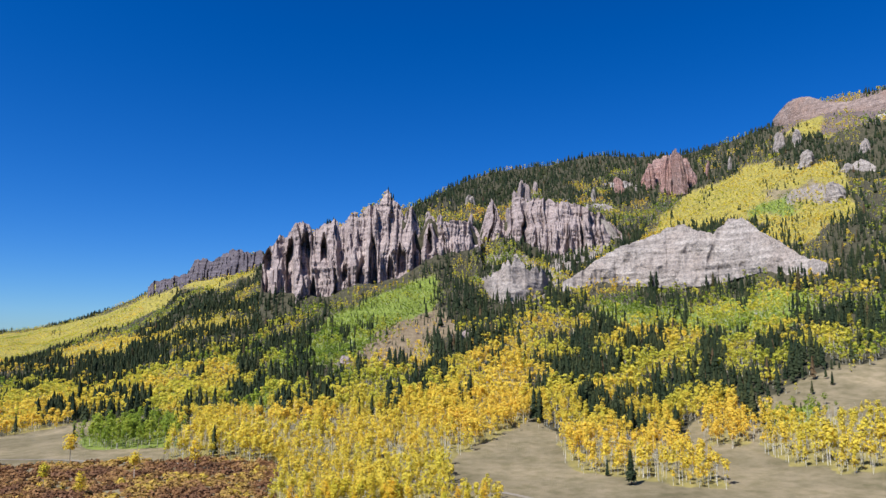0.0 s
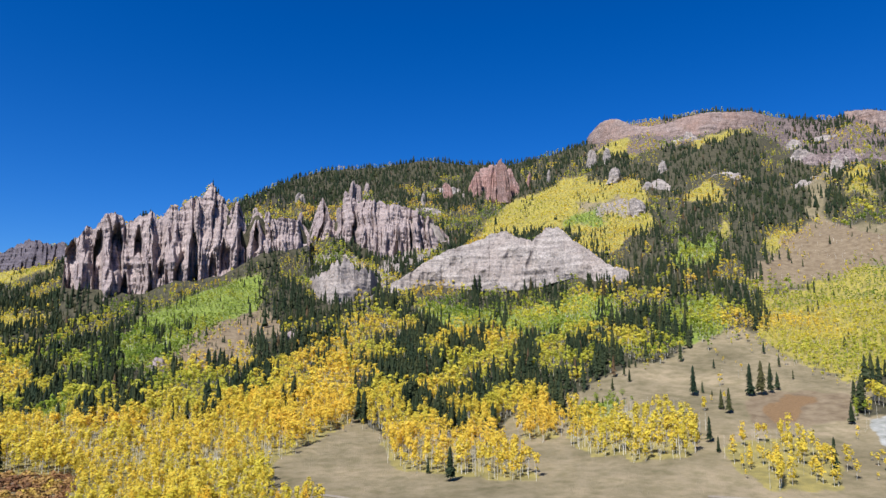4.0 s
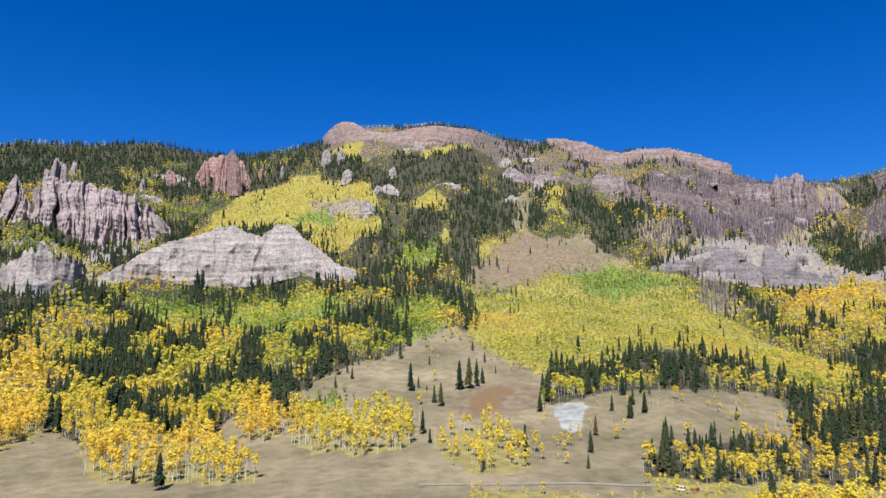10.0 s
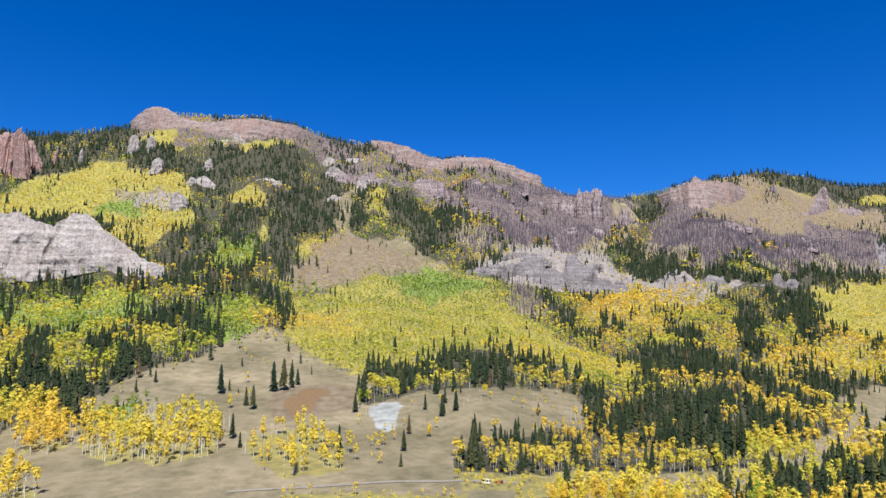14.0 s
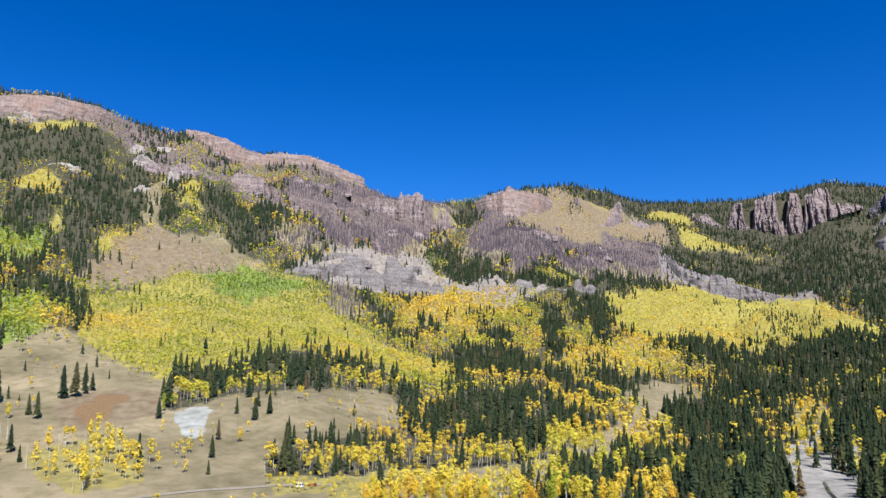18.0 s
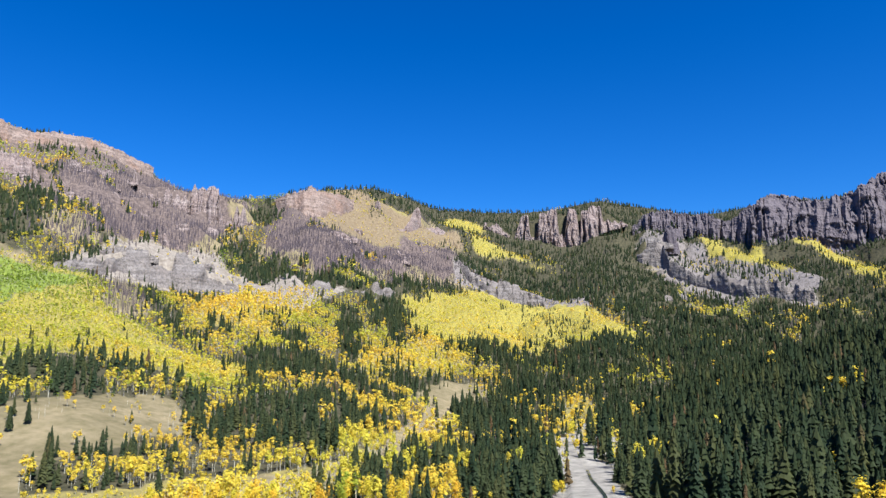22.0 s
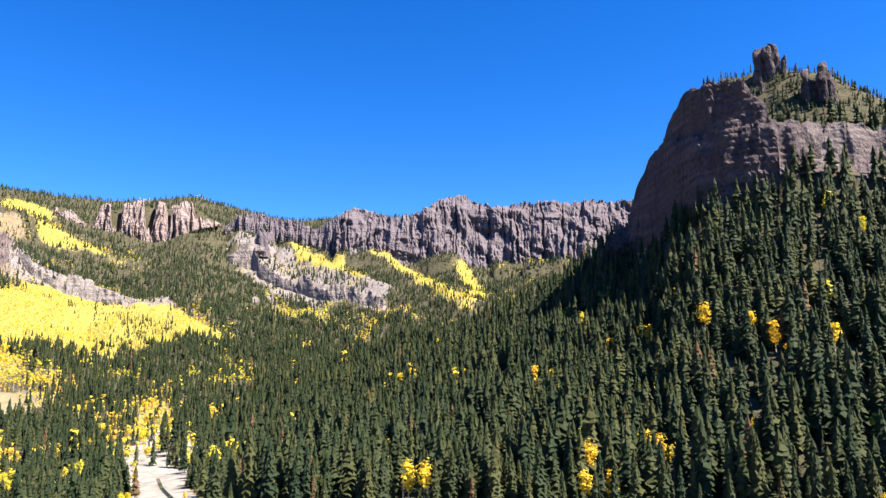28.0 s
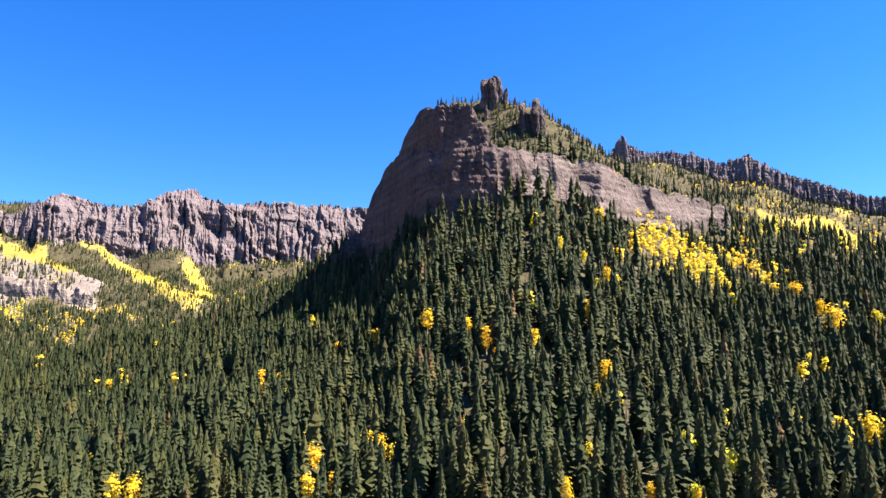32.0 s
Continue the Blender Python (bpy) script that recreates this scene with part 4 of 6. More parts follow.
def land(az, r, steps=True):
    """Height of the ground at a bearing in degrees and a distance."""
    az, r = np.asarray(az, float), np.asarray(r, float)
    cr, ce, pw = np.interp(az, AZ, crest_r), np.interp(az, AZ, crest_e), np.interp(az, AZ, bulge)
    z = slope_height(r, cr, ce, pw) - np.maximum(0, r - cr - 40) * 0.3
    hr, he = np.interp(az, AZ, hill_r), np.interp(az, AZ, hill_e)
    zh = slope_height(r, hr, he, 1.0) - np.maximum(0, r - hr - 25) * 0.55
    z = np.where((az > 92) & (az < 189), np.maximum(z, zh), z)
    x, y = r * np.sin(az * DEG), r * np.cos(az * DEG)
    rough = np.clip((r - 330) / 900, 0.03, 1) * np.clip((cr - r) / 200, 0.15, 1)
    z = z + rough * ((fbm(x / 130, y / 130, 4, 3) - 0.5) * 26 + (fbm(x / 28, y / 28, 3, 9) - 0.5) * 7)
    gully = crest_noise(az * DEG * 2000 / 150 + fbm(x / 300, y / 300, 2, 15) * 2, r / 800, 3, 45) - 0.55
    z = z + gully * np.interp(az, [30, 42, 90, 100], [34, 62, 62, 40]) * np.clip((r - 1100) / 700, 0, 1) * np.clip((cr - r) / 350, 0, 1)
    z = z + 9 * np.exp(-((az - 53) / 7.5) ** 2 - ((r - 560) / 65) ** 2)
    for a0, r0, a1, r1 in SPURS:
        x0, y0, x1, y1 = r0 * math.sin(a0 * DEG), r0 * math.cos(a0 * DEG), r1 * math.sin(a1 * DEG), r1 * math.cos(a1 * DEG)
        u = np.clip(((x - x0) * (x1 - x0) + (y - y0) * (y1 - y0)) / ((x1 - x0) ** 2 + (y1 - y0) ** 2), 0, 1)
        z = z + 26 * np.exp(-((x - x0 - u * (x1 - x0)) ** 2 + (y - y0 - u * (y1 - y0)) ** 2) / 75 ** 2)
    if steps:
        for label, rock, jag, flute, slack, line in CLIFFS:
            q = np.array(line, float)
            hit = (az > q[0, 0]) & (az < q[-1, 0])
            if not hit.any():
                continue
            rf, zt = np.interp(az, q[:, 0], q[:, 1]), np.interp(az, q[:, 0], q[:, 3])
            zf = np.interp(az, q[:, 0], q[:, 2])
            ahead = rf - r
            reach = 12 if rock in ("hill", "hill_sunlit") else 170 if rock == "castle" else 120
            heap = (zt - zf) * (0.0 if rock in ("hill", "hill_sunlit") else 0.6 if rock == "far" and flute > 40 else 0.15) * np.clip(fbm(az * DEG * rf / 42, rf * 0, 3, 83) - 0.3, 0, 1)
            z = np.where(hit & (ahead > -20) & (ahead < reach), np.maximum(z, np.minimum(zf - 2 + heap - np.maximum(ahead, 0) * 0.62, z + (75 if rock == "castle" else 40))), z)
            back = r - rf - 16 - flute * 0.6 - (slack + 0.16) * (zt - zf)
            bench = zt - 4 - jag * 1.5 - np.maximum(0, back - 110) * 0.7
            z = np.where(hit & (back > 0), np.maximum(z, np.minimum(bench, zf + back * 6)), z)
    return z


def inside(poly, a, r):
    """Which of the points lie in a plan outline of (bearing, distance)."""
    q = np.array(poly, float)
    x, y = q[:, 0], np.log(q[:, 1]) * 40
    px, py = a, np.log(r) * 40
    c = np.zeros(a.shape, bool)
    for i in range(len(q)):
        j = i - 1
        cross = (y[i] > py) != (y[j] > py)
        with np.errstate(divide='ignore', invalid='ignore'):
            c ^= cross & (px < (x[j] - x[i]) * (py - y[i]) / (y[j] - y[i]) + x[i])
    return c


def wander(a, r, amount=0.45):
    """Plan points shifted a little, so that outlines drawn in the plan run unevenly."""
    s = r * np.sin(a * DEG) / 26, r * np.cos(a * DEG) / 26
    w = s[0] * 0.27, s[1] * 0.27
    da = (fbm(*s, 3, 21) - 0.5) * 4 * amount + (fbm(*w, 2, 23) - 0.5) * 2.4 * amount * np.clip(r / 800, 0, 2)
    return a + da, r * (1 + (fbm(*s, 3, 31) - 0.5) * 0.06 + (fbm(*w, 2, 33) - 0.5) * 0.08)


# cover: spruce, aspen, dead share; aspen colour and its spread; spacing; size of the plants
COVER = {}
COVER["forest"] = (0.86, 0.07, 0.03, 0.6, 0.2, 0.93, 1.05)
COVER["dark_forest"] = (0.97, 0.0, 0.02, 0.6, 0.2, 0.86, 1.0)
COVER["burnt_gold"] = (0.02, 0.42, 0.3, 0.7, 0.1, 0.9, 0.4)
COVER["scree"] = (0.04, 0.03, 0.03, 0.7, 0.1, 1.0, 0.6)
COVER["slope_forest"] = (0.78, 0.13, 0.05, 0.5, 0.25, 0.98, 0.85)
COVER["belt"] = (0.76, 0.18, 0.02, 0.68, 0.12, 0.95, 0.9)
COVER["valley_mix"] = (0.5, 0.42, 0.05, 0.68, 0.16, 0.92, 0.95)
COVER["slope_mix"] = (0.62, 0.16, 0.06, 0.66, 0.14, 0.95, 0.8)
COVER["mixed"] = (0.5, 0.42, 0.03, 0.52, 0.34, 0.8, 0.95)
COVER["mixed_gold"] = (0.38, 0.56, 0.04, 0.6, 0.18, 0.78, 1.0)
COVER["gold"] = (0.06, 0.9, 0.02, 0.74, 0.12, 0.8, 1.0)
COVER["lime"] = (0.14, 0.8, 0.02, 0.36, 0.2, 0.8, 0.95)
COVER["lime_field"] = (0.025, 0.96, 0.0, 0.5, 0.22, 0.6, 0.55)
COVER["gold_field"] = (0.09, 0.87, 0.0, 0.62, 0.12, 0.62, 0.55)
COVER["gold_shrub"] = (0.05, 0.85, 0.0, 0.66, 0.14, 0.75, 0.5)
COVER["green_shrub"] = (0.03, 0.94, 0.0, 0.27, 0.1, 0.72, 0.5)
COVER["gold_low"] = (0.14, 0.8, 0.0, 0.64, 0.12, 0.7, 0.6)
COVER["thin_mix"] = (0.34, 0.5, 0.05, 0.42, 0.25, 0.85, 0.85)
COVER["pale_aspen"] = (0.03, 0.42, 0.55, 0.66, 0.1, 0.58, 0.95)
COVER["green_aspen"] = (0.02, 0.95, 0.0, 0.18, 0.18, 0.9, 1.0)
COVER["bare"] = (0, 0, 0, 0, 0, 1, 1)
COVER["bare_few"] = (0.045, 0.04, 0.02, 0.72, 0.12, 1.0, 0.6)
COVER["bare_shrub"] = (0.06, 0.22, 0.04, 0.75, 0.25, 0.9, 0.45)
COVER["gold_open"] = (0.04, 0.5, 0.08, 0.68, 0.1, 1.0, 0.9)
COVER["dead"] = (0.04, 0.05, 0.9, 0.7, 0.2, 0.55, 1.2)
COVER["willow"] = (0, 0, 0, 0, 0, 1, 1)
COVER["river"] = (0, 0, 0, 0, 0, 1, 1)
COVER["gold_patch"] = (0.5, 0.46, 0.0, 0.62, 0.08, 0.85, 1.2)
COVER["hillwood"] = (0.96, 0.006, 0.03, 0.62, 0.14, 0.96, 1.5)
COVER["gold_fringe"] = (0.0, 0.6, 0.15, 0.68, 0.12, 1.0, 0.3)
COVER["gold_mid"] = (0.38, 0.42, 0.1, 0.7, 0.12, 0.9, 0.68)
COVER["gold_edge"] = (0.04, 0.66, 0.2, 0.67, 0.1, 0.75, 0.8)
COVER["hilltop"] = (0.94, 0.0, 0.05, 0.6, 0.1, 0.66, 0.52)
COVER["valleywood"] = (0.9, 0.06, 0.02, 0.64, 0.15, 0.9, 1.1)
KINDS = list(COVER)


def cover_at(a, r):
    """Index of the plant cover at plan points."""
    r = np.maximum(r, 347)
    k = np.full(a.shape, KINDS.index("mixed"))
    k[(a > 0) & (a < 60) & (r < 540)] = KINDS.index("bare")
    k[a > 78] = KINDS.index("valleywood")
    hr = np.interp(a, AZ, hill_r)
    k[(a > 100) & (r < hr + 60)] = KINDS.index("hillwood")
    wa, wr = wander(a, r)
    for what, poly in ZONES:
        k[inside(poly, wa, wr)] = KINDS.index(what)
    return k


def on_cliff(a, r):
    """Plan points on the face of a cliff, where nothing grows."""
    c = np.zeros(a.shape, bool)
    for label, rock, jag, flute, slack, line in CLIFFS:
        q = np.array(line, float)
        rf = np.interp(a, q[:, 0], q[:, 1])
        c |= (a > q[0, 0]) & (a < q[-1, 0]) & (r > rf + (20 if rock == "far" else -flute * 0.3)) & (r < rf + flute + (80 if rock == "castle" else 34))
    return c


def mesh_from(name, verts, faces, mats, slots=None, attrs=(), smooth=False):
    """A mesh object from arrays: triangles or quads of one size, material slots and face values."""
    me = bpy.data.meshes.new(name)
    n = faces.shape[1]
    me.vertices.add(len(verts))
    me.vertices.foreach_set("co", np.ascontiguousarray(verts, np.float32).ravel())
    me.loops.add(faces.size)
    me.loops.foreach_set("vertex_index", np.ascontiguousarray(faces, np.int32).ravel())
    me.polygons.add(len(faces))
    me.polygons.foreach_set("loop_start", np.arange(0, faces.size, n, dtype=np.int32))
    for m in mats:
        me.materials.append(m)
    if slots is not None:
        me.polygons.foreach_set("material_index", np.ascontiguousarray(slots, np.int32))
    me.polygons.foreach_set("use_smooth", np.full(len(faces), smooth))
    for key, domain, values in attrs:
        me.attributes.new(key, 'FLOAT', domain).data.foreach_set("value", np.ascontiguousarray(values, np.float32))
    me.update(calc_edges=True)
    return new(name, me)


def grid_faces(nu, nv, first=0):
    i = np.arange(nu - 1)[:, None] * nv + np.arange(nv - 1)[None, :]
    f = np.stack([i, i + 1, i + nv + 1, i + nv], -1).reshape(-1, 4)
    return f[:, ::-1] + first


# ---- ground: one sheet to the horizon ----
def soften(v):
    v = v.astype(float)
    for _ in range(2):
        v[1:-1, 1:-1] = (v[1:-1, 1:-1] * 2 + v[:-2, 1:-1] + v[2:, 1:-1] + v[1:-1, :-2] + v[1:-1, 2:]) / 6
    return v.ravel()


def make_ground():
    az = np.concatenate([np.arange(-48, 178, 0.3), np.arange(178, 312.5, 3.0)])
    rr = np.concatenate([[0.0, 60, 150, 240], np.geomspace(300, 4900, 180)])
    A, Rr = np.meshgrid(az, rr, indexing='ij')
    side = np.clip(np.minimum(np.abs(A + 48), np.abs(A - 178)) / 30, 0, 1) * ((A > 178) | (A < -48))
    Al = np.where(A > 178, np.where(A > 245, -48.0, 178.0), A)
    Z = land(Al, Rr)
    Z = np.where(A > 178, Z * (1 - side) + 0 * side, Z)
    wa, wr = wander(A, Rr, 0.5)
    attrs = []
    for key in ("earth", "rust", "pink", "pale", "far", "gravel", "white"):
        v = np.zeros(A.shape, bool)
        for what, poly in ROCKY:
            if what == key:
                v |= inside(poly, wa, wr)
        attrs.append((key, 'POINT', soften(v & (Rr > 312))))
    k = cover_at(A.ravel(), Rr.ravel())
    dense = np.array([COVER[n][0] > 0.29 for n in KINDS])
    golden = np.array([COVER[n][1] > 0.4 and COVER[n][0] < 0.3 and COVER[n][3] > 0.45 for n in KINDS])
    green = np.array([COVER[n][1] > 0.7 and COVER[n][3] < 0.45 for n in KINDS])
    low = np.isin(KINDS, ["gold_shrub", "gold_field", "gold_low", "lime_field"])
    for key, mask in (("woods_shade", dense), ("litter", golden & ~low), ("shrubbery", low), ("verdure", green)):
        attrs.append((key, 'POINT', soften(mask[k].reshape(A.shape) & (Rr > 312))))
    V = np.stack([Rr * np.sin(A * DEG), Rr * np.cos(A * DEG), Z], -1).reshape(-1, 3)
    f = grid_faces(len(az), len(rr))
    j = np.arange(len(rr) - 1)
    last = (len(az) - 1) * len(rr)
    seam = np.stack([last + j, last + j + 1, j + 1, j], -1)[:, ::-1]
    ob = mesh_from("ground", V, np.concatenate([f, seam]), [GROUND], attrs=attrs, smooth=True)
    tagged(ob, "dry autumn meadow, forest floor and mountain slopes in one sheet", "ground", kind="structure")


make_ground()


# ---- cliffs ----
def cells(x, width, seed):
    """Uneven cells along a line: the place 0 to 1 within the cell, and a random number that is the cell's own."""
    x = np.asarray(x, float) / width
    k = np.floor(x).astype(np.int64)
    e0 = k + 0.7 * (hash_grid(k, k * 0, seed) - 0.5)
    below = x < e0
    k = np.where(below, k - 1, k)
    e0 = k + 0.7 * (hash_grid(k, k * 0, seed) - 0.5)
    e1 = k + 1 + 0.7 * (hash_grid(k + 1, k * 0, seed) - 0.5)
    over = x >= e1
    k = np.where(over, k + 1, k)
    e0 = k + 0.7 * (hash_grid(k, k * 0, seed) - 0.5)
    e1 = k + 1 + 0.7 * (hash_grid(k + 1, k * 0, seed) - 0.5)
    return np.clip((x - e0) / (e1 - e0), 0, 1), hash_grid(k, k * 0 + 5, seed + 3)


def make_cliff(i, label, rock, jag, flute, slack, line):
    q = np.array(line, float)
    mean = q[:, 1].mean()
    az = np.arange(q[0, 0], q[-1, 0], max(1.5 / mean / DEG, 0.065))
    rf, zf, zt = (np.interp(az, q[:, 0], q[:, c]) for c in (1, 2, 3))
    s = az * DEG * mean
    taper = np.clip((zt - zf) / 22, 0, 1)
    big = 14 + min(flute, 30) * 0.74
    # towers: every column of the wall has a top of its own, cut off by clefts
    u, own = cells(s, big, 100 + i)
    w, own2 = cells(s, big * 0.34, 200 + i)
    edge, edge2 = np.abs(2 * u - 1), np.abs(2 * w - 1)
    broken = np.clip((fbm(s / 45, s * 0 + i, 3, 77) - 0.32) * 3.2, (0.8 if jag > 4 else 0.5) if rock in ("pale", "palegrey") else 0.12, 1) if rock == "pinkgrey" or (rock in ("pale", "palegrey") and jag > 2.5) else 1.0
    rim = zf + (zt - zf) * broken + taper * jag * ((own - 0.3) * 2.2 - 1.7 * edge ** 2 + (own2 - 0.5) * 1.0 - 0.7 * edge2 ** 1.5 + (fbm(s / 3, s * 0, 2, 5) - 0.5))
    n = 48 if len(az) > 70 else 22
    v = np.linspace(0, 1, n)[None, :]
    S, Zf, Rim, Rf, t = s[:, None], (zf - (30 if rock in ("castle", "far", "red") else 8))[:, None], rim[:, None], rf[:, None], taper[:, None]
    Z = Zf + (Rim - Zf) * v
    warp = S + (fbm(S / 60, Z / 70, 3, 17 + i) - 0.5) * big * 0.38 + (fbm(S / 14, Z / 40, 2, 18 + i) - 0.5) * big * 0.16
    crags = fbm(S / 7, Z / 7, 3, 37 + i) - 0.5
    ledge = fbm(S / 110, Z / 10, 3, 27 + i) - 0.5
    bay = (fbm(S / 95, Z / 160, 2, 19 + i) - 0.5) * 2
    ridge = 1 - 2 * np.abs(fbm(warp / 34, Z / 80, 4, 53 + i) - 0.5)
    lean = (Rim - Zf) * (slack * v + 0.16 * v ** 3)
    if rock in ("castle", "far", "red", "pinkgrey"):
        # buttresses before the wall, each ending in a point at its own height, with clefts between
        warp = S + (fbm(S / 50, Z / 90, 2, 17 + i) - 0.5) * big * 0.8 + (fbm(S / 9, Z / 26, 2, 18 + i) - 0.5) * big * 0.16
        out = 0
        for k, (width, amp, low, high) in enumerate(((1.3, 0.7, 0.5, 1.5), (0.62, 0.55, -0.2, 1.15), (0.33, 0.34, 0.0, 1.5), (0.14, 0.13, 0.3, 2.0))):
            c, o = cells(warp + 13 * k, big * width, 100 + 100 * k + i)
            c = np.abs(2 * c - 1)
            wide = np.clip((low + (high - low) * o - v) * 2.2 + 0.1, 0, 1)
            out = out + amp * np.clip((wide - c) * 3.5, 0, 1) * (1 - 0.3 * c * c) * (0.4 + 0.8 * ((o * 7.3) % 1))
        c, o = cells(warp - 6, big * 1.7, 700 + i)
        cleft = np.clip(1.6 - np.minimum(c, 1 - c) / 0.07, 0, 1) * (o > 0.25) * np.clip((0.45 + 0.7 * o - v) * 4, 0, 1)
        back = np.clip((v - 0.5 - 0.4 * (fbm(S / 60, S * 0, 2, 87 + i) - 0.5)) * 6, 0, 1) * (0.25 + 0.5 * wave(S / 70, S * 0, 91 + i))
        if rock == "castle" and flute > 35:
            lane = (az + (fbm(s / 12, s * 0, 2, 71) - 0.5) * 0.1)[:, None] + 0.12 * (v - 0.5)
            out, cleft = 0.75 * out, 0.25 * cleft
            for b, half, v0, v1 in CLEFTS:
                side = np.clip((1.25 - np.abs(lane - b) / (half * np.clip((v1 - v) * 4 + 0.3, 0.2, 1))) * 4, 0, 1)
                cleft = cleft + 0.95 * side * np.clip((v - v0 + 0.04) * 12, 0, 1) * np.clip((v1 - v) * 8, 0, 1)
        shape = 0.9 - out + back + 0.9 * cleft + 0.7 * bay - 0.35 * (crest_noise(warp / (big * 0.8), Z / (big * 2.2), 3, 900 + i) - 0.5)
        if rock == "far" and flute > 40:
            spur = S + (fbm(S / 120, Z / 120, 3, 29 + i) - 0.5) * 150
            shape = 0.55 * shape + 1.9 - 3.4 * crest_noise(spur / 170, Z / 230 + spur / 500, 5, 800 + i)
        beds = np.clip((Z / 11 + fbm(S / 60, Z / 60, 2, 63) * 2) % 1 - 0.3, 0, 0.5)
        Rr = Rf + lean + t * (flute * shape + ledge * (3 + flute * 0.12) - beds * 3.0 + crags * 3.5 + (fbm(S / 3.2, Z / 4.5, 2, 39) - 0.5) * 2.5)
    else:
        # banks of soft rock: gullies and ledges
        steps = np.clip((Z / 8 + fbm(S / 70, Z / 40, 2, 61) * 3) % 1 - 0.25, 0, 0.4)
        crack = np.exp(-(np.minimum(cells(warp, big * 0.8, 100 + i)[0], 1 - cells(warp, big * 0.8, 100 + i)[0]) / 0.06) ** 2)
        Rr = Rf + lean + t * (flute * (0.8 - 1.3 * ridge + 1.1 * bay + 0.12 * crack * wave(S / 40, Z / 60, 5) + (1.2 - 2.4 * crest_noise(warp / 70, Z / 130, 3, 860 + i)) * (0.6 if rock == 'pink' else 1.0)) + (ledge * 5 - steps * 0.8) * (0.8 if rock == "hill" else 1.0) - ((2.4 if rock == "hill" else 0.8) * steps if rock in ("hill", "hill_sunlit") else 0.0) + crags * (4.5 if rock in ("hill", "hill_sunlit") else 2.6) + (fbm(S / 22, Z / 30, 2, 67) - 0.5) * 5 + (fbm(S / 3.2, Z / 3.2, 2, 39) - 0.5) * 1.2)
    top_r, top_z = Rr[:, -1:], Z[:, -1:]
    g = np.array([[3, 9, 22, 50]])
    capz = top_z - np.array([[0.5, 2, 6, 26]]) - jag * np.array([[0.2, 0.6, 1.2, 2.5]])
    Rr, Z = np.hstack([Rr, top_r + g]), np.hstack([Z, capz])
    A = np.repeat(az[:, None], Rr.shape[1], 1) * DEG
    V = np.stack([Rr * np.sin(A), Rr * np.cos(A), Z], -1).reshape(-1, 3)
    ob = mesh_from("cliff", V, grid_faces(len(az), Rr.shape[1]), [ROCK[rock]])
    tagged(ob, label, "cliff")


for i, (label, rock, jag, flute, slack, line) in enumerate(CLIFFS):
    make_cliff(i, label, rock, jag, flute, slack, line)


def crags(first, count, a0, a1, r0, r1, rock, label):
    """Short broken ledges of bare rock, scattered over a stretch of slope."""
    rng = np.random.default_rng(first)
    for k in range(count):
        a, r = rng.uniform(a0, a1), rng.uniform(r0, r1)
        half = rng.uniform(14, 46) / r / DEG
        u = np.linspace(-1, 1, 6)
        rr = r + rng.normal(0, 5, 6) + rng.uniform(-14, 14) * u
        z = float(land([a], [r])[0])
        tall = rng.uniform(9, 34) * np.clip(1.15 - np.abs(u) ** 2, 0.15, 1) * rng.uniform(0.6, 1.1, 6)
        make_cliff(first + k, label, rock, rng.uniform(1.5, 4), rng.uniform(5, 12), rng.uniform(0.2, 0.6), [(a + half * u[q], rr[q], z - 4 + rng.uniform(-3, 3), z + 3 + tall[q]) for q in range(6)])


crags(300, 34, 45, 66, 1750, 2350, "pinkgrey", "broken grey ledge of rock among dead trees")
crags(340, 16, 67, 81, 1900, 2500, "pinkgrey", "broken grey ledge of rock on the burnt slope")
crags(360, 12, 30, 45, 1700, 2300, "pale", "small pale crag among spruces and aspens")
crags(380, 10, 55, 66, 1330, 1650, "palegrey", "pale ledge of rock on the scree")
crags(400, 12, 98, 108, 2250, 3000, "palegrey", "pale ledge of rock on the far scree")
crags(420, 8, 4, 16, 1900, 2250, "pale", "small pale crag among spruces and aspens")


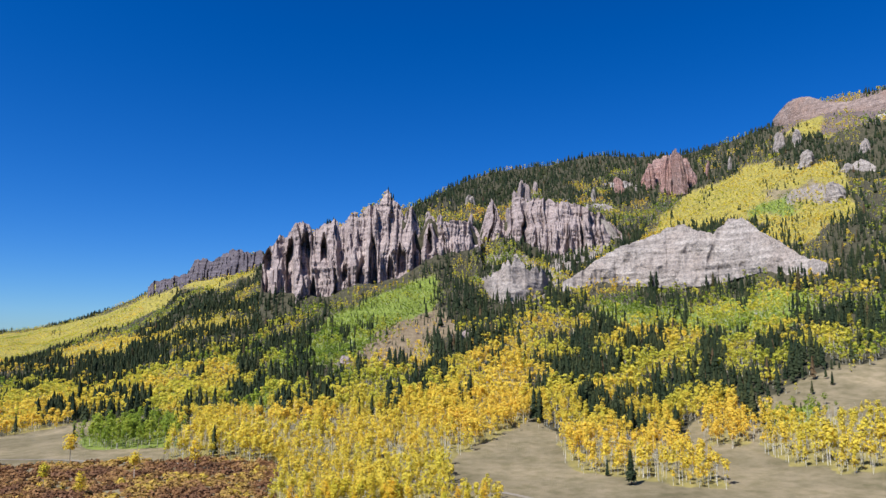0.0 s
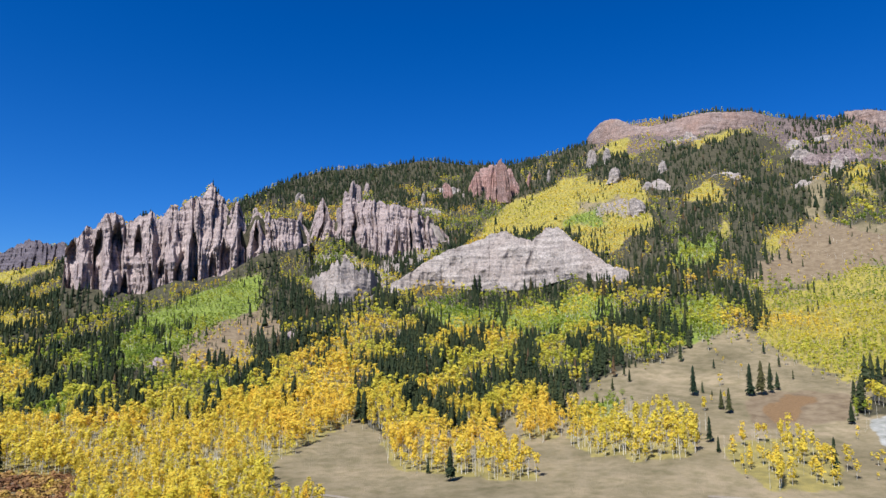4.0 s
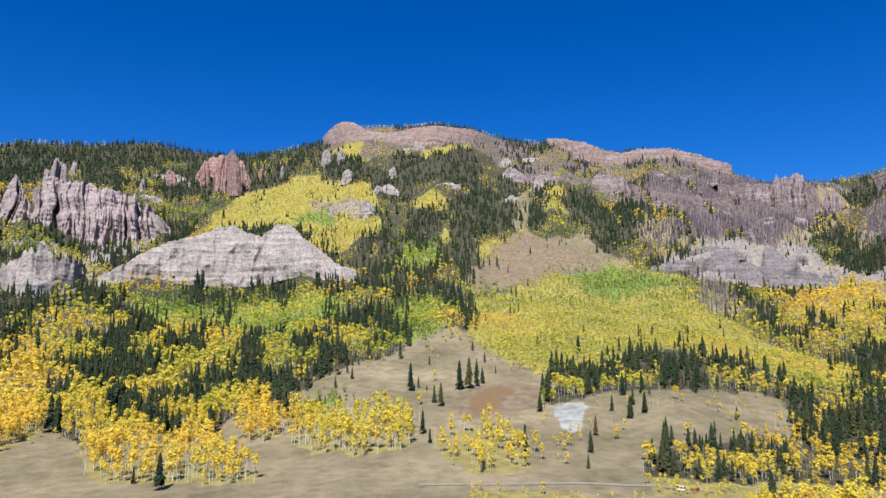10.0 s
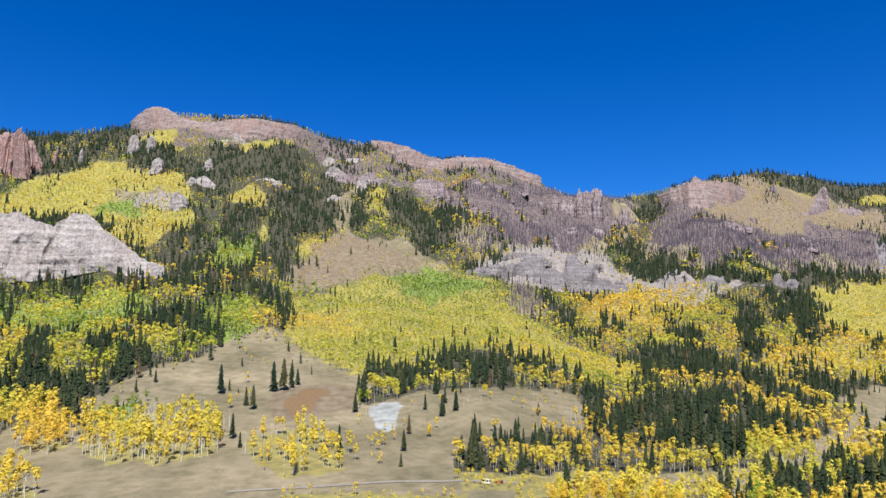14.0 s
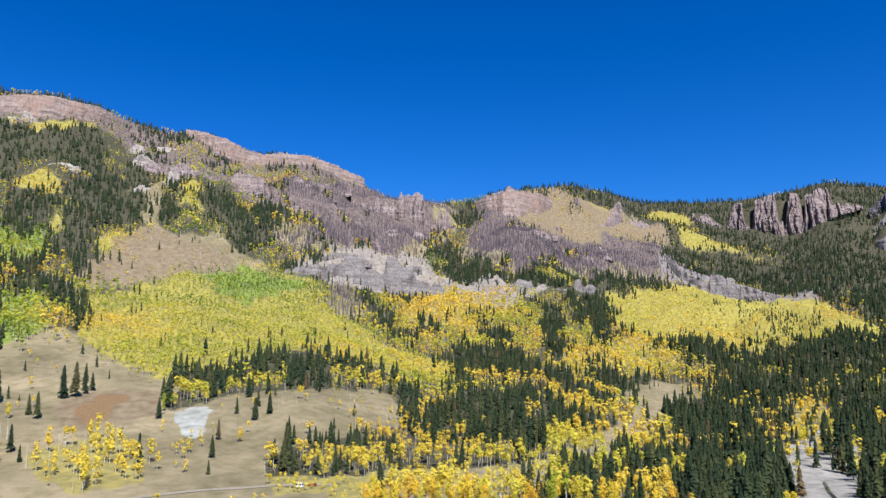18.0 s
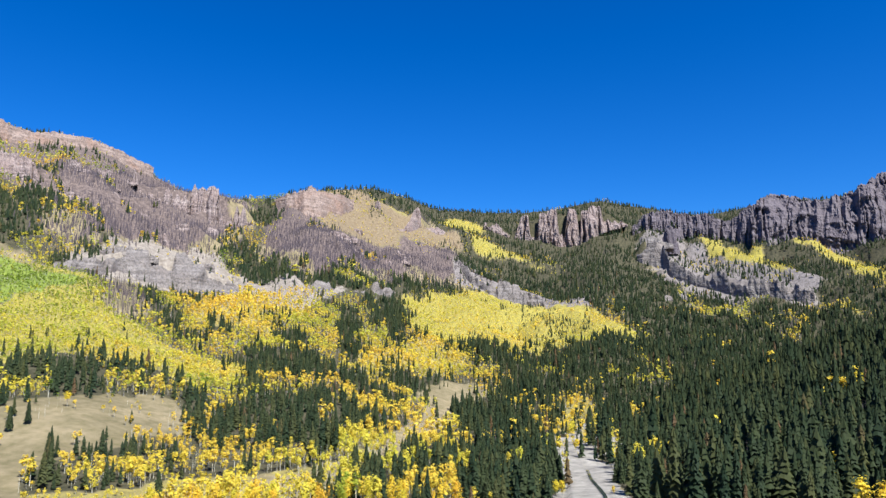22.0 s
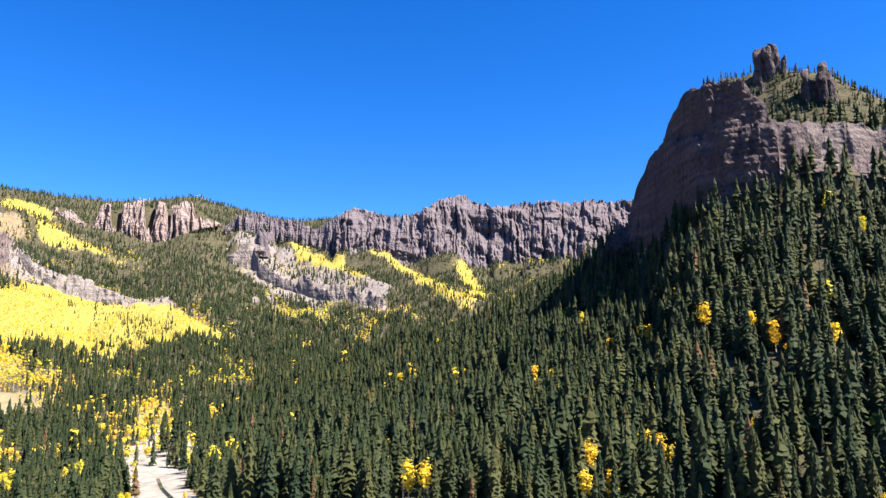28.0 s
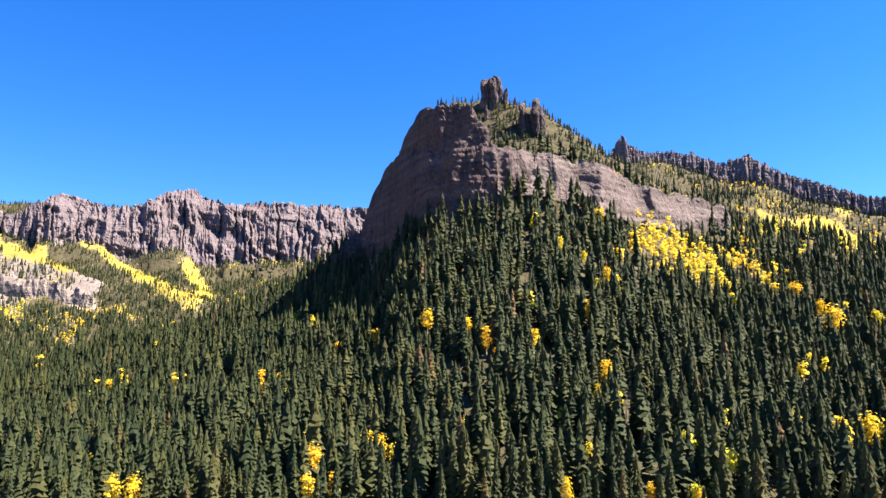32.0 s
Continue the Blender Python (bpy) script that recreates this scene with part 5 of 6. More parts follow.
def make_spire(i, bearing, dist, foot, height, width, rock):
    rng = np.random.default_rng(i)
    nu, nv = 30, 18
    u = np.arange(nu)[:, None] / nu * 2 * math.pi
    v = np.linspace(0, 1, nv)[None, :]
    prof = (1.05 - 0.42 * v ** 0.9) * np.sqrt(np.clip(1 - v ** 10, 0, 1))
    if rock == "hill":
        prof = (1.1 - 0.2 * v) * np.sqrt(np.clip(1 - v ** 16, 0, 1))
    c, own = cells(u / (2 * math.pi) * 5 + i * 11, 1.0, 600 + i)
    column = (0.62 + 0.5 * own) * (0.72 + 0.42 * np.clip(1 - np.abs(2 * c - 1) ** 3, 0, 1))
    crown = own
    lump = 1 + 0.35 * (fbm(np.cos(u) * 1.3 + i * 9, np.sin(u) * 1.3 + v * 1.1, 3, 41) - 0.5) * 2
    notch = 1 + 0.25 * (fbm(np.cos(u) * 2.6 + i, v * 7 + np.sin(u) * 2, 2, 43) - 0.5) * 2
    rad = width * 0.55 * prof * lump * notch * column
    tilt = rng.uniform(-0.12, 0.12, 2) * height
    x0, y0 = dist * math.sin(bearing * DEG), dist * math.cos(bearing * DEG)
    top = height * (0.74 + 0.3 * crown)
    V = np.stack([x0 + rad * np.cos(u) + tilt[0] * v, y0 + rad * np.sin(u) + tilt[1] * v, foot + top * v - 3], -1).reshape(-1, 3)
    j = np.arange(nv - 1)
    f = grid_faces(nu, nv)
    last = (nu - 1) * nv
    seam = np.stack([last + j, last + j + 1, j + 1, j], -1)[:, ::-1]
    ob = mesh_from("rock_spire", V, np.concatenate([f, seam]), [ROCK[rock]])
    words = {"castle": "slender grey rock needle beside the fluted cliff", "pale": "pale weathered rock stub on the slope", "palegrey": "pale grey rock stub on the far scree", "red": "reddish upright rock tower among spruces",
             "pinkgrey": "pinkish grey rock tower on the ridge", "pink": "crumbling pink rock tower on the ridge", "far": "distant dark rock pinnacle on the skyline", "hill": "brown rock tower on the wooded hilltop"}
    tagged(ob, words[rock], "rock pinnacle", group="rock pinnacles")


for i, row in enumerate(SPIRES):
    make_spire(i, *row)


# ---- trees: templates one metre high ----
def spruce_form(seed, tiers, points, trunk=True):
    """Skirts of drooping boughs, one above the other, each with a ragged star-shaped hem."""
    rng = np.random.default_rng(seed)
    V, F, M = [], [], []
    if trunk:
        for k in range(3):
            a, b = k * 2.1, (k + 1) * 2.1
            F.append((len(V), len(V) + 1, len(V) + 2))
            V += [(0.011 * math.cos(a), 0.011 * math.sin(a), -0.03), (0.011 * math.cos(b), 0.011 * math.sin(b), -0.03), (0, 0, 0.9)]
            M.append(1)
    low = rng.uniform(0.03, 0.12)
    for w in range(tiers):
        h0 = low + (0.93 - low) * (w / tiers) ** 0.95
        h1 = min(1.0, h0 + 1.6 * (1 - low) / tiers + 0.02)
        rad = (0.012 + 0.155 * (1 - h0) ** 0.85) * rng.uniform(0.85, 1.12)
        a0, b = rng.uniform(0, 6.28), len(V)
        off = rng.normal(0, 0.012, 2) * (1 - h0)
        for k in range(points):
            a = a0 + (k + rng.uniform(-0.25, 0.25)) / points * 2 * math.pi
            long = k % 2 == 0 and points > 5
            q = rad * rng.uniform(0.85, 1.2) if long else rad * rng.uniform(0.6, 0.9)
            V.append((q * math.cos(a) + off[0], q * math.sin(a) + off[1], h0 + rng.uniform(-0.4, 0.25) / tiers + (0 if long else 0.35 * rad)))
        V.append((0, 0, h1))
        for k in range(points):
            F.append((b + k, b + (k + 1) % points, b + points))
            M.append(0)
    return np.array(V), np.array(F), np.array(M)


def aspen_form(seed, leaves, size, low=0.36, width=0.19, lift=0.25, stray=0.45):
    rng = np.random.default_rng(seed)
    V, F, M = [], [], []
    lean = rng.uniform(-0.03, 0.03, 2)
    b = len(V)
    for k in range(3):
        a, n, q = k * 2.094, (k + 1) * 2.094, 0.0125 if leaves > 12 else 0.02
        F.append((len(V), len(V) + 1, len(V) + 2))
        V += [(q * math.cos(a), q * math.sin(a), -0.03), (q * math.cos(n), q * math.sin(n), -0.03), (lean[0], lean[1], 0.95)]
        M.append(1)
    clumps = max(3, leaves // 5)
    cc = []
    for k in range(clumps):
        h = rng.uniform(low, 0.93)
        env = width * math.sin(math.pi * min(1, max(0.12, (h - low + 0.12) / (1.12 - low)))) ** 0.7
        a, q = rng.uniform(0, 6.283), env * math.sqrt(rng.uniform(0.05, 1)) * 0.85
        cc.append((q * math.cos(a) + lean[0] * h, q * math.sin(a) + lean[1] * h, h))
    for k in range(leaves):
        c = np.array(cc[k % clumps]) + rng.normal(0, 0.04, 3) * (1, 1, 1.1)
        out = (c - np.array((lean[0] * 0.6, lean[1] * 0.6, 0.58))) / np.array((width, width, 0.45))
        out = out / (np.linalg.norm(out) + 1e-6) + rng.normal(0, stray, 3) + (0, 0, lift)
        out /= np.linalg.norm(out)
        e1 = np.cross(out, rng.normal(0, 1, 3))
        e1 /= np.linalg.norm(e1)
        e2 = np.cross(out, e1)
        s = size * rng.uniform(0.7, 1.3)
        b = len(V)
        V += [c + e1 * s, c - e1 * s * 0.6 + e2 * s * 0.9, c - e1 * s * 0.6 - e2 * s * 0.9]
        F.append((b, b + 1, b + 2))
        M.append(0)
    return np.array(V), np.array(F), np.array(M)


def dead_form(seed, limbs, stout=0.013):
    rng = np.random.default_rng(seed)
    V, F, M = [], [], []
    for k in range(3):
        a, b = k * 2.1, (k + 1) * 2.1
        n = len(V)
        V += [(stout * math.cos(a), stout * math.sin(a), -0.03), (stout * math.cos(b), stout * math.sin(b), -0.03), (0, 0, 1.0)]
        F.append((n, n + 1, n + 2))
        M.append(0)
    for k in range(limbs):
        h, a = rng.uniform(0.3, 0.95), rng.uniform(0, 6.28)
        q = 0.09 * (1.1 - h) + 0.03
        n = len(V)
        V += [(0, 0, h), (0, 0, h - stout), (q * math.cos(a), q * math.sin(a), h + rng.uniform(-0.03, 0.05))]
        F.append((n, n + 1, n + 2))
        M.append(0)
    return np.array(V), np.array(F), np.array(M)


FORMS = {
    ("spruce", 0): [spruce_form(s, 12, 9) for s in range(8)], ("spruce", 1): [spruce_form(s, 7, 6) for s in range(8)],
    ("spruce", 2): [spruce_form(s, 4, 5, False) for s in range(6)], ("spruce", 3): [spruce_form(s, 2, 4, False) for s in range(5)],
    ("aspen", 0): [aspen_form(s, 72, 0.049, (0.3, 0.42, 0.52)[s % 3], (0.15, 0.13, 0.12)[s % 3], 0.3, 0.35) for s in range(9)],
    ("aspen", 1): [aspen_form(s, 28, 0.068, (0.26, 0.42)[s % 2], 0.13, 0.3, 0.35) for s in range(8)],
    ("aspen", 2): [aspen_form(s, 13, 0.098, 0.24, 0.13, 0.3, 0.35) for s in range(8)], ("aspen", 3): [aspen_form(s, 8, 0.13, 0.2, 0.14, 0.3, 0.35) for s in range(6)],
    ("dead", 0): [dead_form(s, 14) for s in range(4)], ("dead", 1): [dead_form(s, 7, 0.018) for s in range(4)], ("dead", 2): [dead_form(s, 5, 0.03) for s in range(4)], ("dead", 3): [dead_form(s, 4, 0.06) for s in range(3)],
}


ASPEN_SINGLE = {k: leaf_material(k, stops, 0.4, True) for k, stops in (
    ("gold_leaves", [(0.0, (0.62, 0.55, 0.05)), (0.5, (0.8, 0.59, 0.055)), (1.0, (0.76, 0.48, 0.045))]), ("green_leaves", [(0.0, (0.14, 0.22, 0.03)), (1.0, (0.34, 0.38, 0.04))]))}
SPRUCE_SINGLE = leaf_material("spruce_boughs", SPRUCE_STOPS, 0.32, True)
MODELS = {}


def model(kd, green, k):
    """A tree one metre high, built once with its parts: trunk, limbs and crown."""
    key = (kd, green, k)
    if key not in MODELS:
        V, F, M = aspen_form(40 + k, 380, 0.027, (0.28, 0.4, 0.5)[k % 3], 0.14, 0.25, 0.4) if kd else spruce_form(40 + k, 15, 14)
        crown = ASPEN_SINGLE["green_leaves" if green else "gold_leaves"] if kd else SPRUCE_SINGLE
        root = new("aspen_tree" if kd else "spruce_tree")
        for name, m, mat in (("trunk", 1, ASPEN_BARK if kd else SPRUCE_BARK), ("crown", 0, crown)):
            f = F[M == m]
            ids, flat = np.unique(f, return_inverse=True)
            ob = mesh_from(name, V[ids], flat.reshape(-1, 3), [mat])
            ob.parent = root
        if kd:
            rng = np.random.default_rng(k)
            for j in range(4):
                h, t = rng.uniform(0.38, 0.7), rng.uniform(0, 6.28)
                c, n = math.cos(t), math.sin(t)
                q = np.array([(0.004 * n, -0.004 * c, h), (-0.004 * n, 0.004 * c, h), (0, 0, h + 0.012), (0.11 * c, 0.11 * n, h + 0.13)])
                ob = mesh_from("limb", q, np.array([(0, 1, 3), (1, 2, 3), (2, 0, 3)]), [ASPEN_BARK])
                ob.parent = root
        words = ("dark green spruce tree with drooping boughs", "aspen tree in golden autumn leaf with pale trunk", "aspen tree still in green leaf with pale trunk")
        tagged(root, words[0] if not kd else words[2 if green else 1], "spruce" if not kd else "aspen", group="single spruces" if not kd else "single aspens")
        MODELS[key] = [root, False]
    return MODELS[key]


def stand(kd, x, y, z, h, tint, rng, broad=1.0):
    entry = model(kd, bool(kd and tint < 0.35), int(rng.integers(0, 5)))
    m = Matrix.LocRotScale((x, y, z), Euler((0, 0, rng.uniform(0, 6.28))), None)
    root = entry[0]
    if entry[1]:
        root = copy_thing(root, m)
    entry[1] = True
    root.matrix_basis = m @ Matrix.Diagonal((h * broad * rng.uniform(0.9, 1.15), h * broad * rng.uniform(0.9, 1.15), h, 1))


def plant(name, forms, x, y, z, h, wide, tint, mats, label, category, rng):
    """One joined mesh of many trees, each a turned and stretched copy of one of the forms."""
    VV, FF, MM, TT = [], [], [], []
    pick, turn = rng.integers(0, len(forms), len(x)), rng.uniform(0, 6.283, len(x))
    base = 0
    for k, (V, F, M) in enumerate(forms):
        s = np.nonzero(pick == k)[0]
        if not len(s):
            continue
        c, n = np.cos(turn[s])[:, None], np.sin(turn[s])[:, None]
        wv = (h[s] * wide[s])[:, None]
        P = np.stack([(V[:, 0] * c - V[:, 1] * n) * wv + x[s][:, None], (V[:, 0] * n + V[:, 1] * c) * wv + y[s][:, None], V[:, 2] * h[s][:, None] + z[s][:, None]], -1)
        VV.append(P.reshape(-1, 3))
        FF.append((F[None] + (np.arange(len(s)) * len(V))[:, None, None]).reshape(-1, 3) + base)
        MM.append(np.tile(M, len(s)))
        TT.append(np.repeat(tint[s], len(F)))
        base += len(s) * len(V)
    if not VV:
        return
    ob = mesh_from(name, np.concatenate(VV), np.concatenate(FF), mats, np.concatenate(MM), [("tint", 'FACE', np.concatenate(TT))])
    tagged(ob, label, category, kind="stuff")


def scatter():
    rng = np.random.default_rng(4)
    P = []
    for lod, (r0, r1, gap) in enumerate(((318, 600, 3.8), (600, 900, 4.6), (900, 1450, 5.2), (1450, 4700, 6.5))):
        r = r0
        while r < r1:
            g = gap if lod < 3 else gap * (r / 1450) ** 0.8
            da = g / r / DEG
            a = np.arange(-37, 176, da)
            P.append(np.stack([a + rng.uniform(-0.5, 0.5, len(a)) * da, r + rng.uniform(-0.5, 0.5, len(a)) * g, np.full(len(a), lod), np.full(len(a), g / gap)], -1))
            r += g
    P = np.concatenate(P)
    a, r, lod = P[:, 0], P[:, 1], P[:, 2].astype(int)
    near_only = np.clip((r - 420) / 400, 0.12, 1)
    k = cover_at(a + rng.normal(0, 15, len(a)) * near_only / r / DEG, r + rng.normal(0, 24, len(a)) * near_only)
    T = np.array([COVER[n] for n in KINDS])[k]
    dice = rng.uniform(0, 1, len(a))
    # groves gather: the same kind stands together
    x, y = r * np.sin(a * DEG), r * np.cos(a * DEG)
    grove = np.clip((fbm(a * DEG * 900 / 30, np.log(r) * 13, 3, 61) - 0.5) * 3.0 + 0.5, 0, 1)
    dice2 = np.clip(0.84 * grove + 0.16 * dice, 0, 1)
    total = T[:, 0] + T[:, 1] + T[:, 2]
    alive = rng.uniform(0, 1, len(a)) < total
    cut = np.where(total > 0, T[:, 0] / np.maximum(total, 1e-6), 0)
    cut2 = np.where(total > 0, (T[:, 0] + T[:, 1]) / np.maximum(total, 1e-6), 0)
    # equalise dice2 to a uniform spread
    order = np.argsort(np.argsort(dice2)) / len(dice2)
    order = np.where(np.isin(k, [KINDS.index("pale_aspen"), KINDS.index("gold_edge")]), 0.25 * order + 0.75 * dice, order)
    kind = np.where(order < cut, 0, np.where(order < cut2, 1, 2))
    grey = np.isin(k, [KINDS.index(q) for q in ("pale_aspen", "gold_edge", "gold", "gold_open", "gold_fringe", "gold_mid", "mixed_gold", "lime", "bare_few")])
    kind = np.where((kind == 2) & grey, 3, kind)
    thin = rng.uniform(0, 1, len(a)) < np.where(kind == 0, np.where(lod == 3, 0.8, np.where(lod == 0, 0.46, 0.54)), 1.0)
    thin &= rng.uniform(0, 1, len(a)) < (0.7 / T[:, 5]) ** 2
    keep = alive & thin & ~on_cliff(a, r)
    cr, hr = np.interp(a, AZ, crest_r), np.interp(a, AZ, hill_r)
    keep &= r < cr + 25
    he = np.interp(a, AZ, hill_e)
    top = np.arctan2(land(a, r) + 24 - EZ, r) / DEG
    keep &= ~((a > 92) & (r > hr + 40) & (top < he))
    for label, rock, jag, flute, slack, line in CLIFFS:
        q = np.array(line, float)
        rf, zf = np.interp(a, q[:, 0], q[:, 1]), np.interp(a, q[:, 0], q[:, 2])
        front = (a > q[0, 0]) & (a < q[-1, 0]) & (r < rf) & (r > rf - 160) & (top - 4 / r / DEG > np.arctan2(zf - EZ, rf) / DEG + 0.2)
        if rock != "far":
            keep &= ~(front & (rng.uniform(0, 1, len(a)) < (0.12 if rock in ("hill", "hill_sunlit") else 0.45)))
    a, r, lod, kind, T, x, y = a[keep], r[keep], lod[keep], kind[keep], T[keep], x[keep], y[keep]
    for b, d, kd, hh in SINGLE:
        clear = (np.abs(a - b) * DEG * d < 3.2) & (r > d - 17) & (r < d + 4)
        ok = ~clear
        a, r, lod, kind, T, x, y = a[ok], r[ok], lod[ok], kind[ok], T[ok], x[ok], y[ok]
    z = land(a, r)
    grow = (0.32 + 0.92 * rng.beta(1.7, 1.7, len(a))) * T[:, 6] * (0.78 + 0.5 * fbm(x / 30, y / 30, 2, 81))
    h = np.where(kind == 0, 20.0, np.where(kind == 1, 15.0, 13.0)) * grow
    hue = T[:, 3] + T[:, 4] * 2 * ((fbm(x / 45, y / 45, 2, 71) - 0.5) * 1.1 + (fbm(x / 130, y / 130, 2, 73) - 0.5) * 1.3 + 0.2 * rng.uniform(-1, 1, len(a)))
    tint = np.where(kind == 1, np.clip(hue, 0, 1), np.clip(rng.beta(2, 3, len(a)) + (rng.uniform(0, 1, len(a)) > 0.985) * 0.7, 0, 1))
    wide = rng.uniform(0.85, 1.25, len(a)) * np.where(kind == 1, 1.0 + 0.2 * (T[:, 6] < 0.75) + 0.25 * (T[:, 6] < 0.55), np.where(kind == 0, 1.12, 1.0))
    wide = np.where(lod == 3, wide * 1.35, np.where((lod > 0) & (kind == 1), wide * 1.12, wide))
    # the nearest trees are things of their own
    for kd in (0, 1):
        near = np.nonzero((kind == kd) & (lod == 0) & (a > -32) & (a < 169))[0]
        near = near[np.argsort(r[near])][:130]
        for q in near:
            stand(kd, x[q], y[q], z[q], h[q], tint[q], rng)
        left = np.ones(len(a), bool)
        left[near] = False
        a, r, lod, kind, x, y, z, h, tint, wide = (v[left] for v in (a, r, lod, kind, x, y, z, h, tint, wide))
    for b, d, kd, hh in SINGLE:
        stand(kd, d * math.sin(b * DEG), d * math.cos(b * DEG), float(land([b], [d])[0]), hh, 0.72, rng, 1.4 if kd else 1.05)
    sets = ((0, "spruce_forest", [SPRUCE_LEAF, SPRUCE_BARK], "dark green spruce forest", "forest"), (1, "aspen_grove", [ASPEN_LEAF, ASPEN_BARK], "aspen grove in yellow autumn leaf with pale trunks", "aspen grove"),
            (2, "dead_wood_stand", [DEAD_WOOD], "stand of leafless grey dead trees", "dead trees"), (3, "bare_aspen_stand", [ASPEN_BARK], "stand of bare pale aspen trunks that dropped their leaves", "bare aspens"))
    for kd, name, mats, label, cat in sets:
        for lo in range(4):
            for s0 in range(-40, 180, 44):
                s = (kind == kd) & (lod == lo) & (a >= s0) & (a < s0 + 44)
                if s.any():
                    words = ("near the valley floor", "on the lower slopes", "on the middle slopes", "high on the far slopes")[lo]
                    plant(name, FORMS[(("spruce", "aspen", "dead", "dead")[kd], lo)], x[s], y[s], z[s], h[s], wide[s], tint[s], mats, label + " " + words, cat, rng)


scatter()


# ---- low willow scrub on the flat ----
WILLOW_LEAF = leaf_material("willow_leaves", [(0.0, (0.19, 0.095, 0.05)), (0.45, (0.29, 0.155, 0.065)), (0.75, (0.4, 0.25, 0.075)), (1.0, (0.55, 0.4, 0.055))], 0.25)


def bush_form(seed, leaves, size):
    rng = np.random.default_rng(seed)
    V, F = [], []
    for k in range(leaves):
        d = rng.normal(0, 1, 3)
        d[2] = abs(d[2]) * 0.9
        d /= np.linalg.norm(d)
        c = d * (0.75, 0.75, 0.9) * rng.uniform(0.55, 1)
        e1 = np.cross(d + rng.normal(0, 0.4, 3), rng.normal(0, 1, 3))
        e1 /= np.linalg.norm(e1)
        e2 = np.cross(d, e1)
        b = len(V)
        V += [c + e1 * size, c - e1 * size * 0.6 + e2 * size, c - e1 * size * 0.6 - e2 * size]
        F.append((b, b + 1, b + 2))
    return np.array(V), np.array(F), np.zeros(len(F), int)


def make_scrub():
    rng = np.random.default_rng(8)
    n = 26000
    a, r = rng.uniform(-36, 14, n), np.sqrt(rng.uniform(315 ** 2, 760 ** 2, n))
    k = cover_at(a, r)
    x, y = r * np.sin(a * DEG), r * np.cos(a * DEG)
    keep = ((k == KINDS.index("willow")) & (a < 12)) | ((k == KINDS.index("bare_shrub")))
    a, r, x, y = a[keep], r[keep], x[keep], y[keep]
    tint = np.clip((fbm(x / 14, y / 14, 2, 91) - 0.5) * 1.6 + 0.42 + rng.uniform(-0.2, 0.2, len(a)), 0, 1)
    h = rng.uniform(1.4, 3.2, len(a))
    plant("willow_scrub", [bush_form(q, 26, 0.3) for q in range(4)], x, y, land(a, r) - 0.1, h, rng.uniform(0.9, 1.4, len(a)), tint, [WILLOW_LEAF], "russet and brown willow scrub on the valley flat", "shrubs", rng)


make_scrub()


# ---- tracks and the creek ----
def plain_material(name, dark, light, size, rough):
    m, n, l, b = material(name, rough)
    t = noise_tex(n, l, size, 5, 0.6)
    r = ramp(n, [(0.35, dark), (0.65, light)])
    l.new(t.outputs[0], r.inputs[0])
    l.new(r.outputs[0], b.inputs["Base Color"])
    bump(n, l, b, t.outputs[0], 0.1, 0.4)
    return m


TRACK = plain_material("track_dust", (0.2, 0.168, 0.125), (0.28, 0.24, 0.185), 2.0, 0.95)
WATER = plain_material("creek_water", (0.02, 0.03, 0.035), (0.05, 0.06, 0.06), 6.0, 0.08)


def ribbon(name, line, width, mat, lift, label, category):
    q = np.array(line, float)
    u = np.linspace(0, len(q) - 1, len(q) * 14)
    a, r = np.interp(u, np.arange(len(q)), q[:, 0]), np.interp(u, np.arange(len(q)), q[:, 1])
    k = np.ones(9) / 9
    a, r = (np.convolve(np.pad(w, 4, 'edge'), k, 'valid') for w in (a, r))
    x, y = r * np.sin(a * DEG), r * np.cos(a * DEG)
    dx, dy = np.gradient(x), np.gradient(y)
    d = np.hypot(dx, dy)
    nx, ny = -dy / d, dx / d
    w = width * (0.75 + 0.5 * wave(u * 0.8, u * 0, 3))
    rows = []
    for side in (-0.5, -0.2, 0.2, 0.5):
        px, py = x + nx * w * side, y + ny * w * side
        aa, rr = np.arctan2(px, py) / DEG, np.hypot(px, py)
        rows.append(np.stack([px, py, land(aa, rr) + lift], -1))
    V = np.stack(rows, 1).reshape(-1, 3)
    ob = mesh_from(name, V, grid_faces(len(u), 4)[:, ::-1], [mat], smooth=True)
    tagged(ob, label, category, kind="structure")


for line in TRACKS:
    ribbon("dirt_track", line, 3.2, TRACK, 0.25, "pale dusty dirt track across the dry meadow", "track")
ribbon("creek", CREEK, 2.0, WATER, 0.35, "narrow dark creek on a bed of pale gravel", "water")


# ---- two vehicles parked beside the track ----
def part(name, bm, mat, parent, label="", smooth=False):
    me = bpy.data.meshes.new(name)
    bm.to_mesh(me)
    bm.free()
    me.materials.append(mat)
    for p in me.polygons:
        p.use_smooth = smooth
    ob = new(name, me)
    ob.parent = parent
    if label:
        ob["label"] = label
    return ob


def solid(name, rough, colour, metal=0.0):
    m, n, l, b = material(name, rough)
    t = noise_tex(n, l, 0.4, 3, 0.5)
    r = ramp(n, [(0.3, tuple(c * 0.85 for c in colour)), (0.7, colour)])
    l.new(t.outputs[0], r.inputs[0])
    l.new(r.outputs[0], b.inputs["Base Color"])
    b.inputs["Metallic"].default_value = metal
    b.inputs["Specular IOR Level"].default_value = 0.5
    return m


